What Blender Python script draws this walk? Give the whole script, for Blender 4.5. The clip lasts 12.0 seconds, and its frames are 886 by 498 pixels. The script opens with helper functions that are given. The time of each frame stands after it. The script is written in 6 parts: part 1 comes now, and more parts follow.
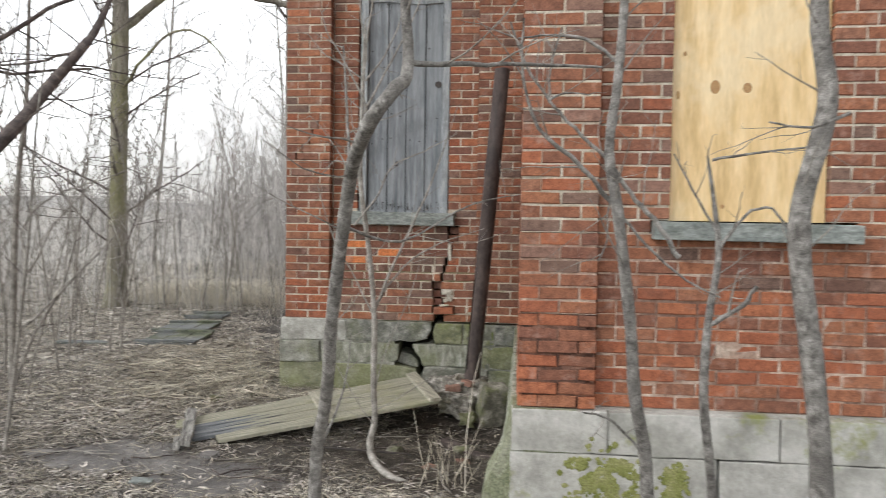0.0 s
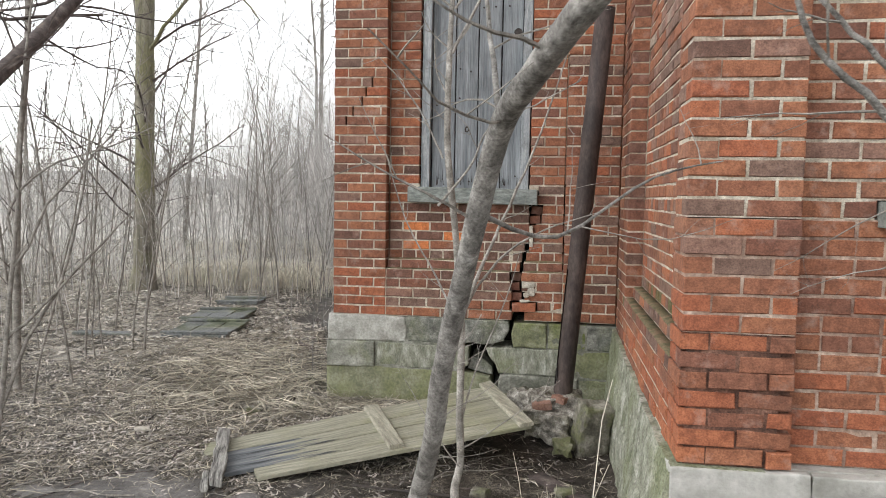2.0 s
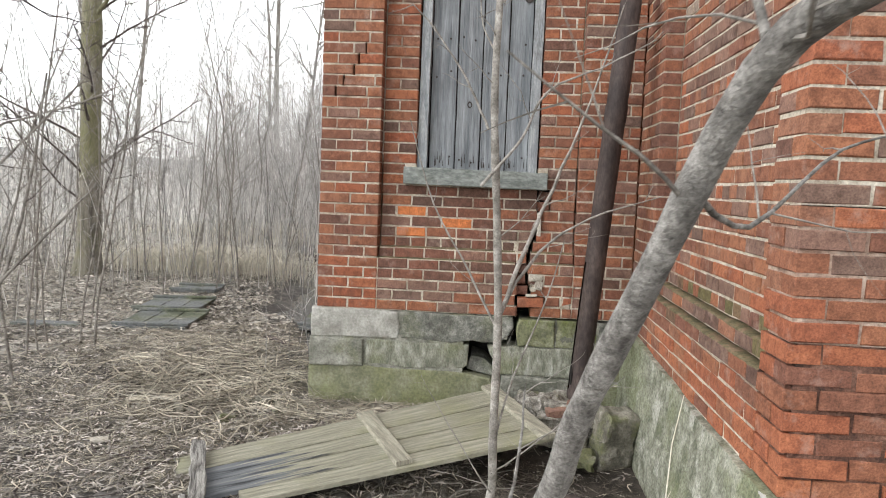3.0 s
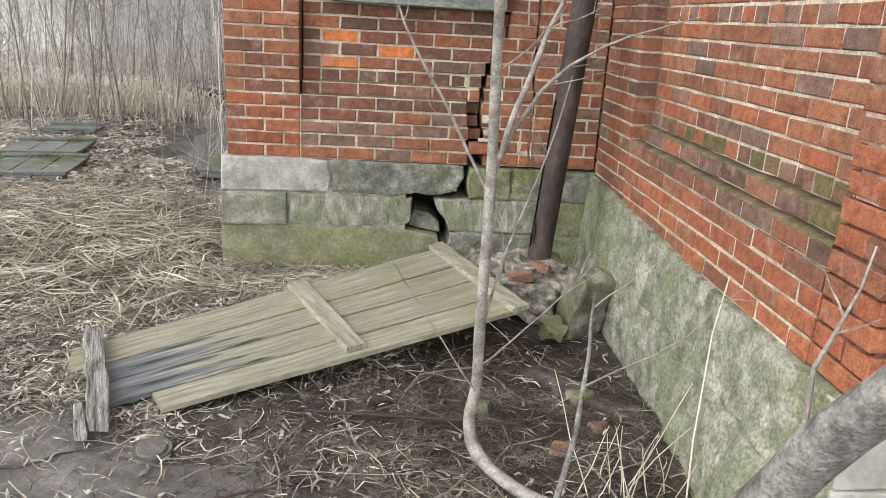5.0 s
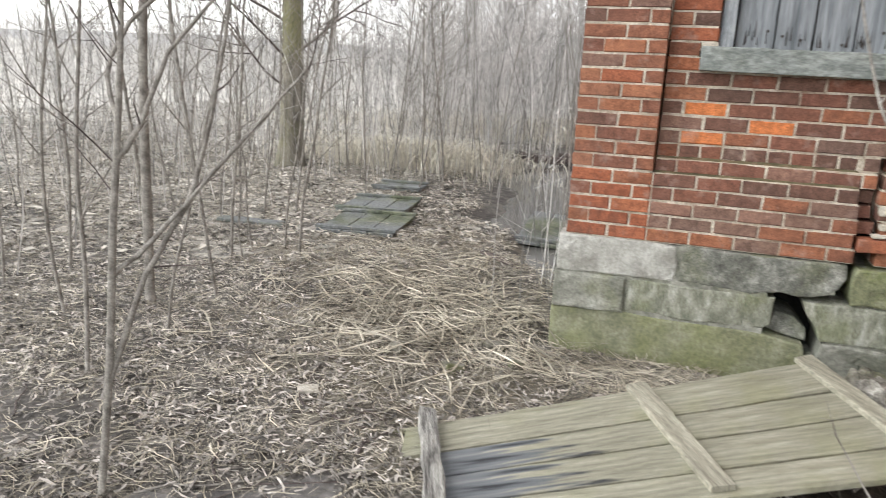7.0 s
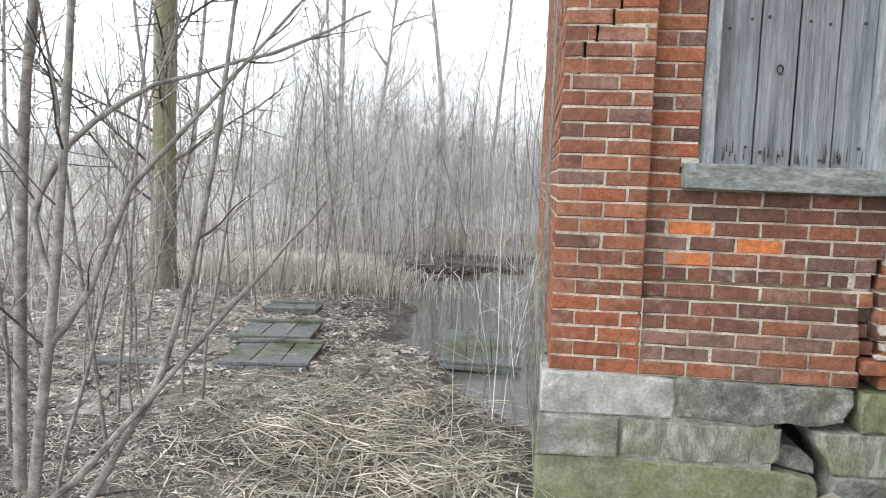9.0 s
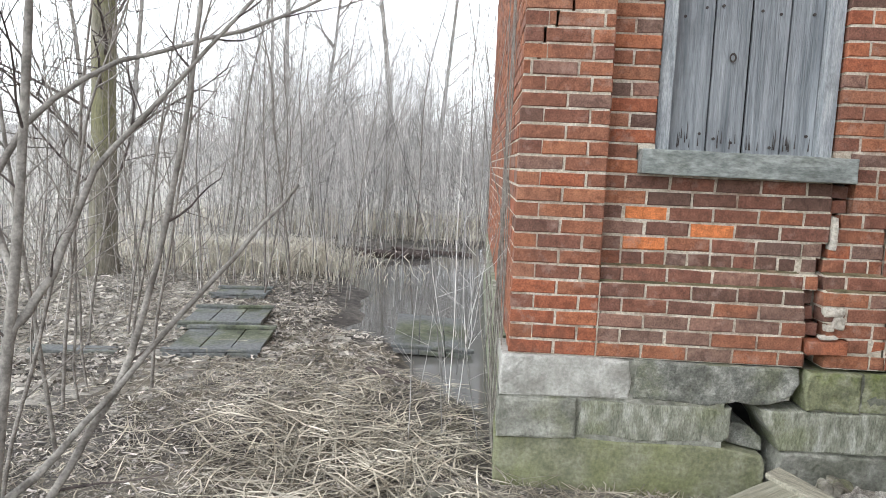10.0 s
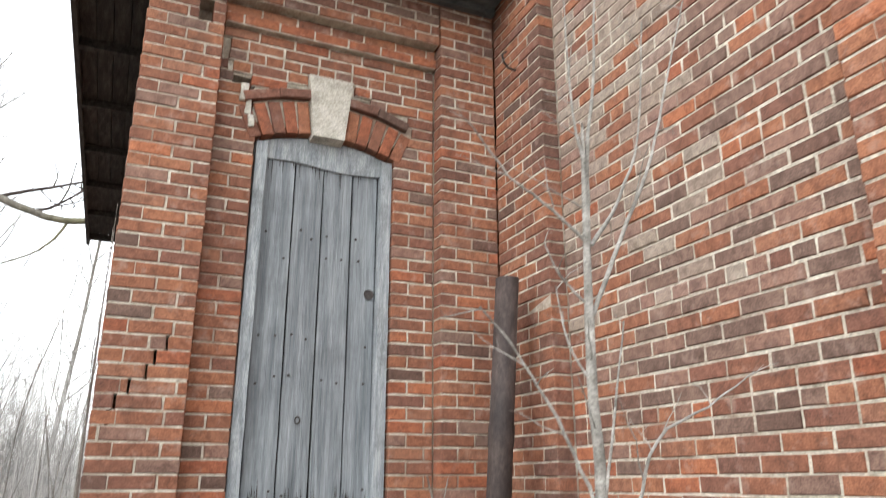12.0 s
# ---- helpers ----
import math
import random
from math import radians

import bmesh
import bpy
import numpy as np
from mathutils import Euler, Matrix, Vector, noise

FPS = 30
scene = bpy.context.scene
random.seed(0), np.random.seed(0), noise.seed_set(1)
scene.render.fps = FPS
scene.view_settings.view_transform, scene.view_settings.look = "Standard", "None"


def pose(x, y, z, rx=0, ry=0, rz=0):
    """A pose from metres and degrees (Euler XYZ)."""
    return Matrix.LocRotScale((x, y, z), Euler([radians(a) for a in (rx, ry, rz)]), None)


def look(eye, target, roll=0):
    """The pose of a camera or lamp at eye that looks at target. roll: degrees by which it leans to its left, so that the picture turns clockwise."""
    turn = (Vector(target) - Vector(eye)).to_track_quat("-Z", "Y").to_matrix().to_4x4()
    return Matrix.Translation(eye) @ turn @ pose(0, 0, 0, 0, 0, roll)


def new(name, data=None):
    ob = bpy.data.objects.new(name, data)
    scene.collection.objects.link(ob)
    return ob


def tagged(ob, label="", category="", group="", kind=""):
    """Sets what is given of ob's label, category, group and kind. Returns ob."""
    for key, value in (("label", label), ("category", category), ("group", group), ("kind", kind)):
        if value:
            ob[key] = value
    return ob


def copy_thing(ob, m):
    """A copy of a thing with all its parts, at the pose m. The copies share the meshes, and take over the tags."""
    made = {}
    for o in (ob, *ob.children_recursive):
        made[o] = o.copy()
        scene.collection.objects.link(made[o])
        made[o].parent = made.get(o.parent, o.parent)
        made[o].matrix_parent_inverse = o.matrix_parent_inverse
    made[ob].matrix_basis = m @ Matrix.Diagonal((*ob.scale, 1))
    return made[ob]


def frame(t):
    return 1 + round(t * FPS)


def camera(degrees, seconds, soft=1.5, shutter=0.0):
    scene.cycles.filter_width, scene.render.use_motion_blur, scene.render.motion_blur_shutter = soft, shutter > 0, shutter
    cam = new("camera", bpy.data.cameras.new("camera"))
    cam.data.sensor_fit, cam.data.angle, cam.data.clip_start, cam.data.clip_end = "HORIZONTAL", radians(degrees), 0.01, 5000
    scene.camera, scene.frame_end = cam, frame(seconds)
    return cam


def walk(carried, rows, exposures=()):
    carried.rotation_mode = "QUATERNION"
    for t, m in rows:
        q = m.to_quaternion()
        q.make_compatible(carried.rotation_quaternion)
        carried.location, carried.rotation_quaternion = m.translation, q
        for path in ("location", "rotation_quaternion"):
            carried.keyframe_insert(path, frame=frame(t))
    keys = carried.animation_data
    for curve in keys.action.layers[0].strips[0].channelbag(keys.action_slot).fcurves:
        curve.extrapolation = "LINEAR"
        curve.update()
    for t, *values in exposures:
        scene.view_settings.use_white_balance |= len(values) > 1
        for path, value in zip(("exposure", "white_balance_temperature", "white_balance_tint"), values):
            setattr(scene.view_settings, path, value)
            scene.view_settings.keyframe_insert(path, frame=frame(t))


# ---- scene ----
cam = camera(62.5, 12.0, soft=0.6, shutter=0.25)
METRES, EYE, TURN = 4.4, 1.375, 6.0
ROWS = [
    (0.0, 0.0, 0.0, 0.0, 0.03, -2.09, -0.87),
    (0.5, -0.0069, 0.0524, 0.0117, 6.9, -2.71, 1.0),
    (1.0, -0.0407, 0.1044, 0.0102, 5.99, -1.86, 0.11),
    (1.5, -0.0681, 0.1617, 0.0022, 2.56, -2.27, -1.19),
    (2.0, -0.0816, 0.2433, 0.0027, 2.36, -4.04, -0.96),
    (2.5, -0.1178, 0.299, -0.0015, 0.58, -3.54, -1.57),
    (4.5, -0.2031, 0.5038, -0.0172, -9.61, -15.4, -3.65),
    (5.0, -0.2073, 0.5193, -0.0184, -9.63, -17.54, -3.13),
    (5.5, -0.2082, 0.5214, -0.0187, -8.59, -17.97, -2.76),
    (6.0, -0.2203, 0.5238, -0.0125, -5.92, -17.84, -2.86),
    (6.5, -0.2527, 0.547, -0.0123, 4.78, -14.86, -2.16),
    (7.0, -0.279, 0.6054, -0.0126, 12.52, -14.1, -2.6),
    (9.0, -0.4124, 0.713, -0.0037, 0.88, -5.54, -1.95),
    (9.5, -0.4252, 0.7164, -0.0052, -2.67, -6.39, -1.82),
    (10.0, -0.4275, 0.7161, -0.0046, -3.41, -6.6, -2.37),
    (10.5, -0.423, 0.7085, 0.0002, -3.63, -5.97, -2.68),
    (11.0, -0.4028, 0.6851, 0.0195, -19.33, 2.85, -2.88),
    (11.5, -0.3882, 0.659, 0.0344, -27.3, 10.0, -1.99),
    (12.0, -0.3765, 0.6318, 0.0484, -29.99, 17.64, 0.09),
]
BETWEEN = [(2.7, look((-0.757, 1.343, 1.361), (-0.953, 3.329, 1.229), 2.0)),
           (4.3, look((-1.082, 2.069, 1.300), (-0.947, 4.002, 0.805), 3.2)),
           (7.2, look((-1.553, 2.584, 1.339), (-2.215, 4.414, 0.876), 2.2)),
           (8.8, look((-2.110, 2.943, 1.353), (-2.392, 4.915, 1.167), 2.5))]
PATH = [(t, pose(0, 0, EYE, 0, 0, TURN) @ pose(METRES * x, METRES * y, METRES * z, 90 + pitch, roll, yaw)) for t, x, y, z, yaw, pitch, roll in ROWS]
walk(cam, sorted(PATH + BETWEEN, key=lambda row: row[0]),
     exposures=[(0.0, -0.5, 6500, 10), (1.5, -0.48, 6500, 10), (2.5, -0.32, 6500, 10), (4.8, -0.15, 6580, 10), (5.5, -0.08, 6580, 10), (7.0, -0.05, 6450, 10), (9.2, -0.12, 6150, 9), (10.5, -0.15, 6250, 10), (11.2, -0.25, 6400, 10), (12.0, -0.08, 6400, 9)])

# ---- light: an overcast day ----
world = bpy.data.worlds.new("overcast_sky")
scene.world = world
world.use_nodes = True
wn, wl = world.node_tree.nodes, world.node_tree.links
sky = wn.new("ShaderNodeTexSky")
sky.sky_type, sky.sun_disc = "NISHITA", False
sky.sun_elevation, sky.sun_rotation = radians(45), radians(240)
sky.dust_density, sky.ozone_density = 1.2, 0.6
grey = wn.new("ShaderNodeHueSaturation")
grey.inputs["Saturation"].default_value, grey.inputs["Value"].default_value = 0.10, 3.6
wl.new(sky.outputs[0], grey.inputs["Color"])
wl.new(grey.outputs[0], wn["Background"].inputs[0])
wn["Background"].inputs[1].default_value = 0.15
sun = new("sun", bpy.data.lights.new("sun", "SUN"))
sun.data.energy, sun.data.angle, sun.data.color = 0.35, radians(35), (1.0, 0.97, 0.92)
sun.matrix_world = look((-10, -2, 12), (-1, 4, 0))

# ---- materials ----


def node_mat(name):
    m = bpy.data.materials.new(name)
    m.use_nodes = True
    n, l = m.node_tree.nodes, m.node_tree.links
    return m, n, l, n["Principled BSDF"]


def ramp(n, stops):
    r = n.new("ShaderNodeValToRGB")
    while len(r.color_ramp.elements) < len(stops):
        r.color_ramp.elements.new(0.5)
    for e, (p, c) in zip(r.color_ramp.elements, stops):
        e.position, e.color = p, (*c, 1)
    return r


def mixc(n, l, fac, a, b, mode="MIX"):
    m = n.new("ShaderNodeMix")
    m.data_type, m.blend_type = "RGBA", mode
    for s, v in ((m.inputs[0], fac), (m.inputs[6], a), (m.inputs[7], b)):
        if hasattr(v, "is_linked"):
            l.new(v, s)
        else:
            s.default_value = v if isinstance(v, (int, float)) else (*v, 1)
    return m.outputs[2]


def surf(name, stops, scale=6.0, stretch=(1, 1, 1), local=False, rough=0.85, bump=0.25, bump_scale=60.0,
         stain=None, moss=None, vary=None, spread=0.5, metal=0.0, grain=0.32, low=0.35, high=0.65, gloss=0.3):
    """A worn surface: colour noise between stops, a broader stain and moss with shapes of their own, fine relief.
    vary: 'object' or 'island' shifts the tone from piece to piece."""
    m, n, l, b = node_mat(name)
    if local:
        co = n.new("ShaderNodeTexCoord").outputs["Object"]
    else:
        co = n.new("ShaderNodeNewGeometry").outputs["Position"]
    mp = n.new("ShaderNodeMapping")
    mp.inputs["Scale"].default_value = stretch
    l.new(co, mp.inputs[0])

    def tex(s, detail=6.0, src=mp.outputs[0]):
        t = n.new("ShaderNodeTexNoise")
        t.inputs["Scale"].default_value, t.inputs["Detail"].default_value, t.inputs["Roughness"].default_value = s, detail, 0.62
        l.new(src, t.inputs["Vector"])
        return t.outputs["Fac"]

    fac = tex(scale)
    k = len(stops)
    col = ramp(n, [(low + (high - low) * i / max(1, k - 1), c) for i, c in enumerate(stops)])
    l.new(fac, col.inputs[0])
    out = col.outputs[0]
    if vary:
        if vary == "object":
            rnd = n.new("ShaderNodeObjectInfo").outputs["Random"]
        else:
            rnd = n.new("ShaderNodeNewGeometry").outputs["Random Per Island"]
        r = ramp(n, [(0, (1 - spread,) * 3), (1, (1 + spread * 0.6,) * 3)])
        l.new(rnd, r.inputs[0])
        out = mixc(n, l, 1.0, out, r.outputs[0], "MULTIPLY")
    if stain:
        c, s, lo, hi, amount = stain
        r = ramp(n, [(lo, (0, 0, 0)), (hi, (amount,) * 3)])
        l.new(tex(s, 5.0, co), r.inputs[0])
        out = mixc(n, l, r.outputs[0], out, c)
    if moss:
        c, s, lo, hi, amount = moss
        r = ramp(n, [(lo, (0, 0, 0)), (hi, (amount,) * 3)])
        l.new(tex(s, 8.0, co), r.inputs[0])
        out = mixc(n, l, r.outputs[0], out, c)
    if bump:
        r = ramp(n, [(0.32, (1 - grain,) * 3), (0.5, (1, 1, 1)), (0.68, (1 + grain,) * 3)])
        l.new(tex(scale * 7, 5.0), r.inputs[0])
        out = mixc(n, l, 1.0, out, r.outputs[0], "MULTIPLY")
    l.new(out, b.inputs["Base Color"])
    b.inputs["Roughness"].default_value, b.inputs["Metallic"].default_value = rough, metal
    b.inputs["Specular IOR Level"].default_value = gloss
    if bump:
        bp = n.new("ShaderNodeBump")
        bp.inputs["Strength"].default_value, bp.inputs["Distance"].default_value = bump, 0.01
        l.new(tex(bump_scale, 4.0), bp.inputs["Height"])
        l.new(bp.outputs[0], b.inputs["Normal"])
    return m


def brick_mat(name, tones, island=False):
    """Fired clay: each brick its own tone, with mottling, pale scuffs and soot."""
    m, n, l, b = node_mat(name)
    geo = n.new("ShaderNodeNewGeometry")
    rnd = geo.outputs["Random Per Island"] if island else n.new("ShaderNodeObjectInfo").outputs["Random"]
    r = ramp(n, [(i / (len(tones) - 1), c) for i, c in enumerate(tones)])
    l.new(rnd, r.inputs[0])

    def tex(s, d):
        t = n.new("ShaderNodeTexNoise")
        t.inputs["Scale"].default_value, t.inputs["Detail"].default_value, t.inputs["Roughness"].default_value = s, d, 0.65
        l.new(geo.outputs["Position"], t.inputs["Vector"])
        return t.outputs["Fac"]

    mott = ramp(n, [(0.3, (0.60, 0.58, 0.58)), (0.5, (1, 1, 1)), (0.7, (1.3, 1.33, 1.3))])
    l.new(tex(24, 7), mott.inputs[0])
    out = mixc(n, l, 1.0, r.outputs[0], mott.outputs[0], "MULTIPLY")
    speck = ramp(n, [(0.34, (0.70, 0.70, 0.72)), (0.5, (1, 1, 1)), (0.66, (1.28, 1.28, 1.28))])
    l.new(tex(150, 4), speck.inputs[0])
    out = mixc(n, l, 1.0, out, speck.outputs[0], "MULTIPLY")
    soot = ramp(n, [(0.54, (0, 0, 0)), (0.70, (0.55, 0.55, 0.55))])
    l.new(tex(3.2, 5), soot.inputs[0])
    out = mixc(n, l, soot.outputs[0], out, (0.085, 0.052, 0.042))
    lime = ramp(n, [(0.56, (0, 0, 0)), (0.72, (0.5, 0.5, 0.5))])
    l.new(tex(11, 8), lime.inputs[0])
    out = mixc(n, l, lime.outputs[0], out, (0.42, 0.30, 0.25))
    l.new(out, b.inputs["Base Color"])
    b.inputs["Roughness"].default_value, b.inputs["Specular IOR Level"].default_value = 0.85, 0.25
    bp = n.new("ShaderNodeBump")
    bp.inputs["Strength"].default_value, bp.inputs["Distance"].default_value = 0.5, 0.006
    l.new(tex(140, 5), bp.inputs["Height"])
    l.new(bp.outputs[0], b.inputs["Normal"])
    return m


RED = [(0.1813, 0.0819, 0.0562), (0.2107, 0.0924, 0.0583), (0.2352, 0.0987, 0.0583), (0.2646, 0.1092, 0.0615), (0.294, 0.1239, 0.0678), (0.2597, 0.1239, 0.0784)]
DARK = [(0.1176, 0.0714, 0.0551), (0.147, 0.0777, 0.0572), (0.1813, 0.084, 0.0594), (0.2107, 0.0924, 0.0615)]
BROWN = [(0.147, 0.0924, 0.0721), (0.1813, 0.1134, 0.0869), (0.2156, 0.1239, 0.0933), (0.2401, 0.1344, 0.0996)]
ORANGE = [(0.50, 0.15, 0.05), (0.56, 0.19, 0.07)]
BRIGHT = [(0.2646, 0.0924, 0.0509), (0.3087, 0.1071, 0.0562), (0.3381, 0.1281, 0.0657)]
PALE = [(0.24, 0.17, 0.135), (0.27, 0.21, 0.165), (0.30, 0.245, 0.20), (0.24, 0.13, 0.10)]
MOSSY = [(0.11, 0.095, 0.045), (0.15, 0.125, 0.06), (0.17, 0.11, 0.065), (0.13, 0.075, 0.05)]
MATS = {}
for key, tones in (("red", RED), ("dark", DARK), ("brown", BROWN), ("orange", ORANGE), ("bright", BRIGHT), ("pale", PALE), ("mossy", MOSSY)):
    MATS[key] = (brick_mat("brick_" + key, tones), brick_mat("brick_" + key + "_joined", tones, True))
mortar = surf("lime_mortar", [(0.36, 0.315, 0.245), (0.50, 0.45, 0.365), (0.63, 0.585, 0.49)], 14, bump=0.6, bump_scale=120, stain=((0.20, 0.115, 0.078), 2.3, 0.50, 0.64, 0.65))
earth_joint = surf("crumbled_joint_earth", [(0.05, 0.03, 0.022), (0.12, 0.06, 0.042), (0.22, 0.12, 0.085)], 16, bump=0.8, bump_scale=90)
# near-black colour that puts deep shade into holes and behind boards
void_mat = surf("shade_black_cavity", [(0.012, 0.011, 0.010), (0.03, 0.027, 0.024)], 9)
pale_stone = surf("pale_corner_limestone", [(0.26, 0.255, 0.225), (0.36, 0.355, 0.32), (0.47, 0.465, 0.43)], 9, grain=0.2, bump=0.9, bump_scale=36,
                  stain=((0.155, 0.155, 0.115), 4.5, 0.52, 0.66, 0.75), moss=((0.21, 0.215, 0.14), 2.2, 0.56, 0.68, 0.5))
lichen_stone = surf("lichened_grey_limestone", [(0.095, 0.098, 0.085), (0.175, 0.178, 0.155), (0.31, 0.31, 0.275)], 16, grain=0.34, bump=1.0, bump_scale=48,
                    stain=((0.07, 0.072, 0.058), 5, 0.52, 0.66, 0.7), moss=((0.17, 0.18, 0.11), 3.4, 0.5, 0.62, 0.5))
grey_stone = surf("damp_grey_limestone", [(0.16, 0.162, 0.135), (0.235, 0.235, 0.20), (0.33, 0.33, 0.285)], 10, grain=0.26, bump=1.0, bump_scale=40,
                  stain=((0.105, 0.108, 0.08), 3.5, 0.48, 0.62, 0.8), moss=((0.20, 0.21, 0.12), 2.4, 0.52, 0.64, 0.6))
chisel_stone = surf("chiselled_limestone", [(0.145, 0.15, 0.115), (0.23, 0.235, 0.185), (0.37, 0.37, 0.32)], 9, (2.4, 1, 1.0), grain=0.3, bump=1.0, bump_scale=24,
                    moss=((0.17, 0.185, 0.10), 2.8, 0.5, 0.62, 0.6))
green_stone = surf("algae_green_limestone", [(0.135, 0.14, 0.085), (0.20, 0.205, 0.13), (0.28, 0.285, 0.205)], 8, grain=0.24, bump=0.9, bump_scale=36,
                   stain=((0.10, 0.10, 0.07), 2.6, 0.54, 0.68, 0.6), moss=((0.185, 0.20, 0.085), 1.8, 0.48, 0.6, 0.6))
mossy_stone = surf("mossy_limestone", [(0.12, 0.125, 0.075), (0.19, 0.20, 0.115), (0.28, 0.285, 0.20)], 10, grain=0.28, bump=1.0, bump_scale=40,
                   stain=((0.27, 0.27, 0.225), 4, 0.54, 0.66, 0.7), moss=((0.12, 0.145, 0.035), 3.2, 0.5, 0.6, 0.75))
crumb_mat = surf("crumbled_mortar_rubble", [(0.11, 0.10, 0.085), (0.23, 0.215, 0.185), (0.40, 0.38, 0.34)], 22, grain=0.4, bump=1.0, bump_scale=60, stain=((0.13, 0.12, 0.07), 6, 0.5, 0.62, 0.6))
rubbed_mortar = surf("brick_dusted_mortar", [(0.25, 0.155, 0.115), (0.38, 0.275, 0.215), (0.54, 0.44, 0.36)], 9, bump=0.7, bump_scale=110, stain=((0.12, 0.062, 0.045), 2.6, 0.48, 0.60, 0.7))
parge_mat = surf("parged_cement", [(0.13, 0.136, 0.098), (0.225, 0.23, 0.178), (0.345, 0.347, 0.285)], 12, grain=0.42, bump=1.0, bump_scale=44,
                 stain=((0.43, 0.42, 0.37), 5.5, 0.56, 0.62, 0.75), moss=((0.165, 0.185, 0.095), 1.7, 0.46, 0.58, 0.6))
block_mat = surf("cement_block", grain=0.1, stops=[(0.27, 0.267, 0.24), (0.38, 0.373, 0.34), (0.48, 0.472, 0.44)], scale=6, bump=0.5, bump_scale=50,
                 stain=((0.20, 0.20, 0.17), 2.5, 0.52, 0.70, 0.7), moss=((0.20, 0.22, 0.05), 2.6, 0.58, 0.66, 0.85))
sill_mat = surf("weathered_sill_paint", [(0.15, 0.165, 0.155), (0.22, 0.24, 0.225), (0.30, 0.32, 0.30)], 12, (0.4, 1, 1), bump=0.5, stain=((0.09, 0.10, 0.08), 6, 0.5, 0.7, 0.6))
grey_wood = surf("silvered_board", grain=0.2, low=0.27, high=0.73, stops=[(0.10, 0.112, 0.122), (0.215, 0.232, 0.245), (0.33, 0.348, 0.36)], scale=9, stretch=(2.6, 2.6, 0.14), bump=0.8, bump_scale=34,
                 stain=((0.10, 0.105, 0.11), 2.0, 0.52, 0.72, 0.55), vary="object", spread=0.22)
frame_paint = surf("flaking_pale_paint", [(0.20, 0.22, 0.235), (0.30, 0.32, 0.33), (0.40, 0.42, 0.425)], 18, (3, 3, 0.3), bump=0.4, stain=((0.17, 0.18, 0.18), 5, 0.52, 0.66, 0.7))
knot_mat = surf("wood_knot", [(0.035, 0.03, 0.028), (0.07, 0.06, 0.055)], 50)
keystone_mat = surf("keystone_limestone", [(0.36, 0.33, 0.28), (0.48, 0.45, 0.38), (0.57, 0.54, 0.48)], 12, bump=0.5, stain=((0.30, 0.27, 0.22), 7, 0.5, 0.7, 0.6))
ply_mat = surf("new_plywood", grain=0.08, stops=[(0.52, 0.36, 0.17), (0.66, 0.48, 0.25), (0.74, 0.57, 0.33)], scale=7, stretch=(2.2, 1, 0.35), bump=0.1, rough=0.65, stain=((0.72, 0.60, 0.40), 2.2, 0.5, 0.62, 0.6))
ply_knot = surf("plywood_knot", [(0.30, 0.17, 0.08), (0.42, 0.26, 0.12)], 30, bump=0.1)
pipe_mat = surf("rusted_brown_pipe", [(0.034, 0.026, 0.024), (0.056, 0.042, 0.038), (0.080, 0.060, 0.053)], 9, (1, 1, 0.4), rough=0.68, bump=0.3, gloss=0.3, stain=((0.028, 0.02, 0.018), 4, 0.5, 0.66, 0.6))
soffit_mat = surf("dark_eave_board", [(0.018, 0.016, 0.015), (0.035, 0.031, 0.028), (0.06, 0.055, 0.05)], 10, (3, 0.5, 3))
soffit_grey = surf("grey_soffit_board", [(0.10, 0.11, 0.11), (0.17, 0.18, 0.18)], 10, (0.5, 3, 3), stain=((0.05, 0.05, 0.05), 3, 0.5, 0.7, 0.6))
roof_mat = surf("old_shingle", [(0.04, 0.038, 0.036), (0.08, 0.075, 0.07)], 8, bump=0.6)
door_wood = surf("lichened_plank", grain=0.2, low=0.28, high=0.72, stops=[(0.15, 0.143, 0.105), (0.26, 0.25, 0.19), (0.385, 0.37, 0.295)], scale=8, stretch=(0.5, 7, 1), local=True, bump=0.6, bump_scale=26,
                 stain=((0.22, 0.22, 0.12), 2.6, 0.5, 0.66, 0.5), vary="object", spread=0.1)


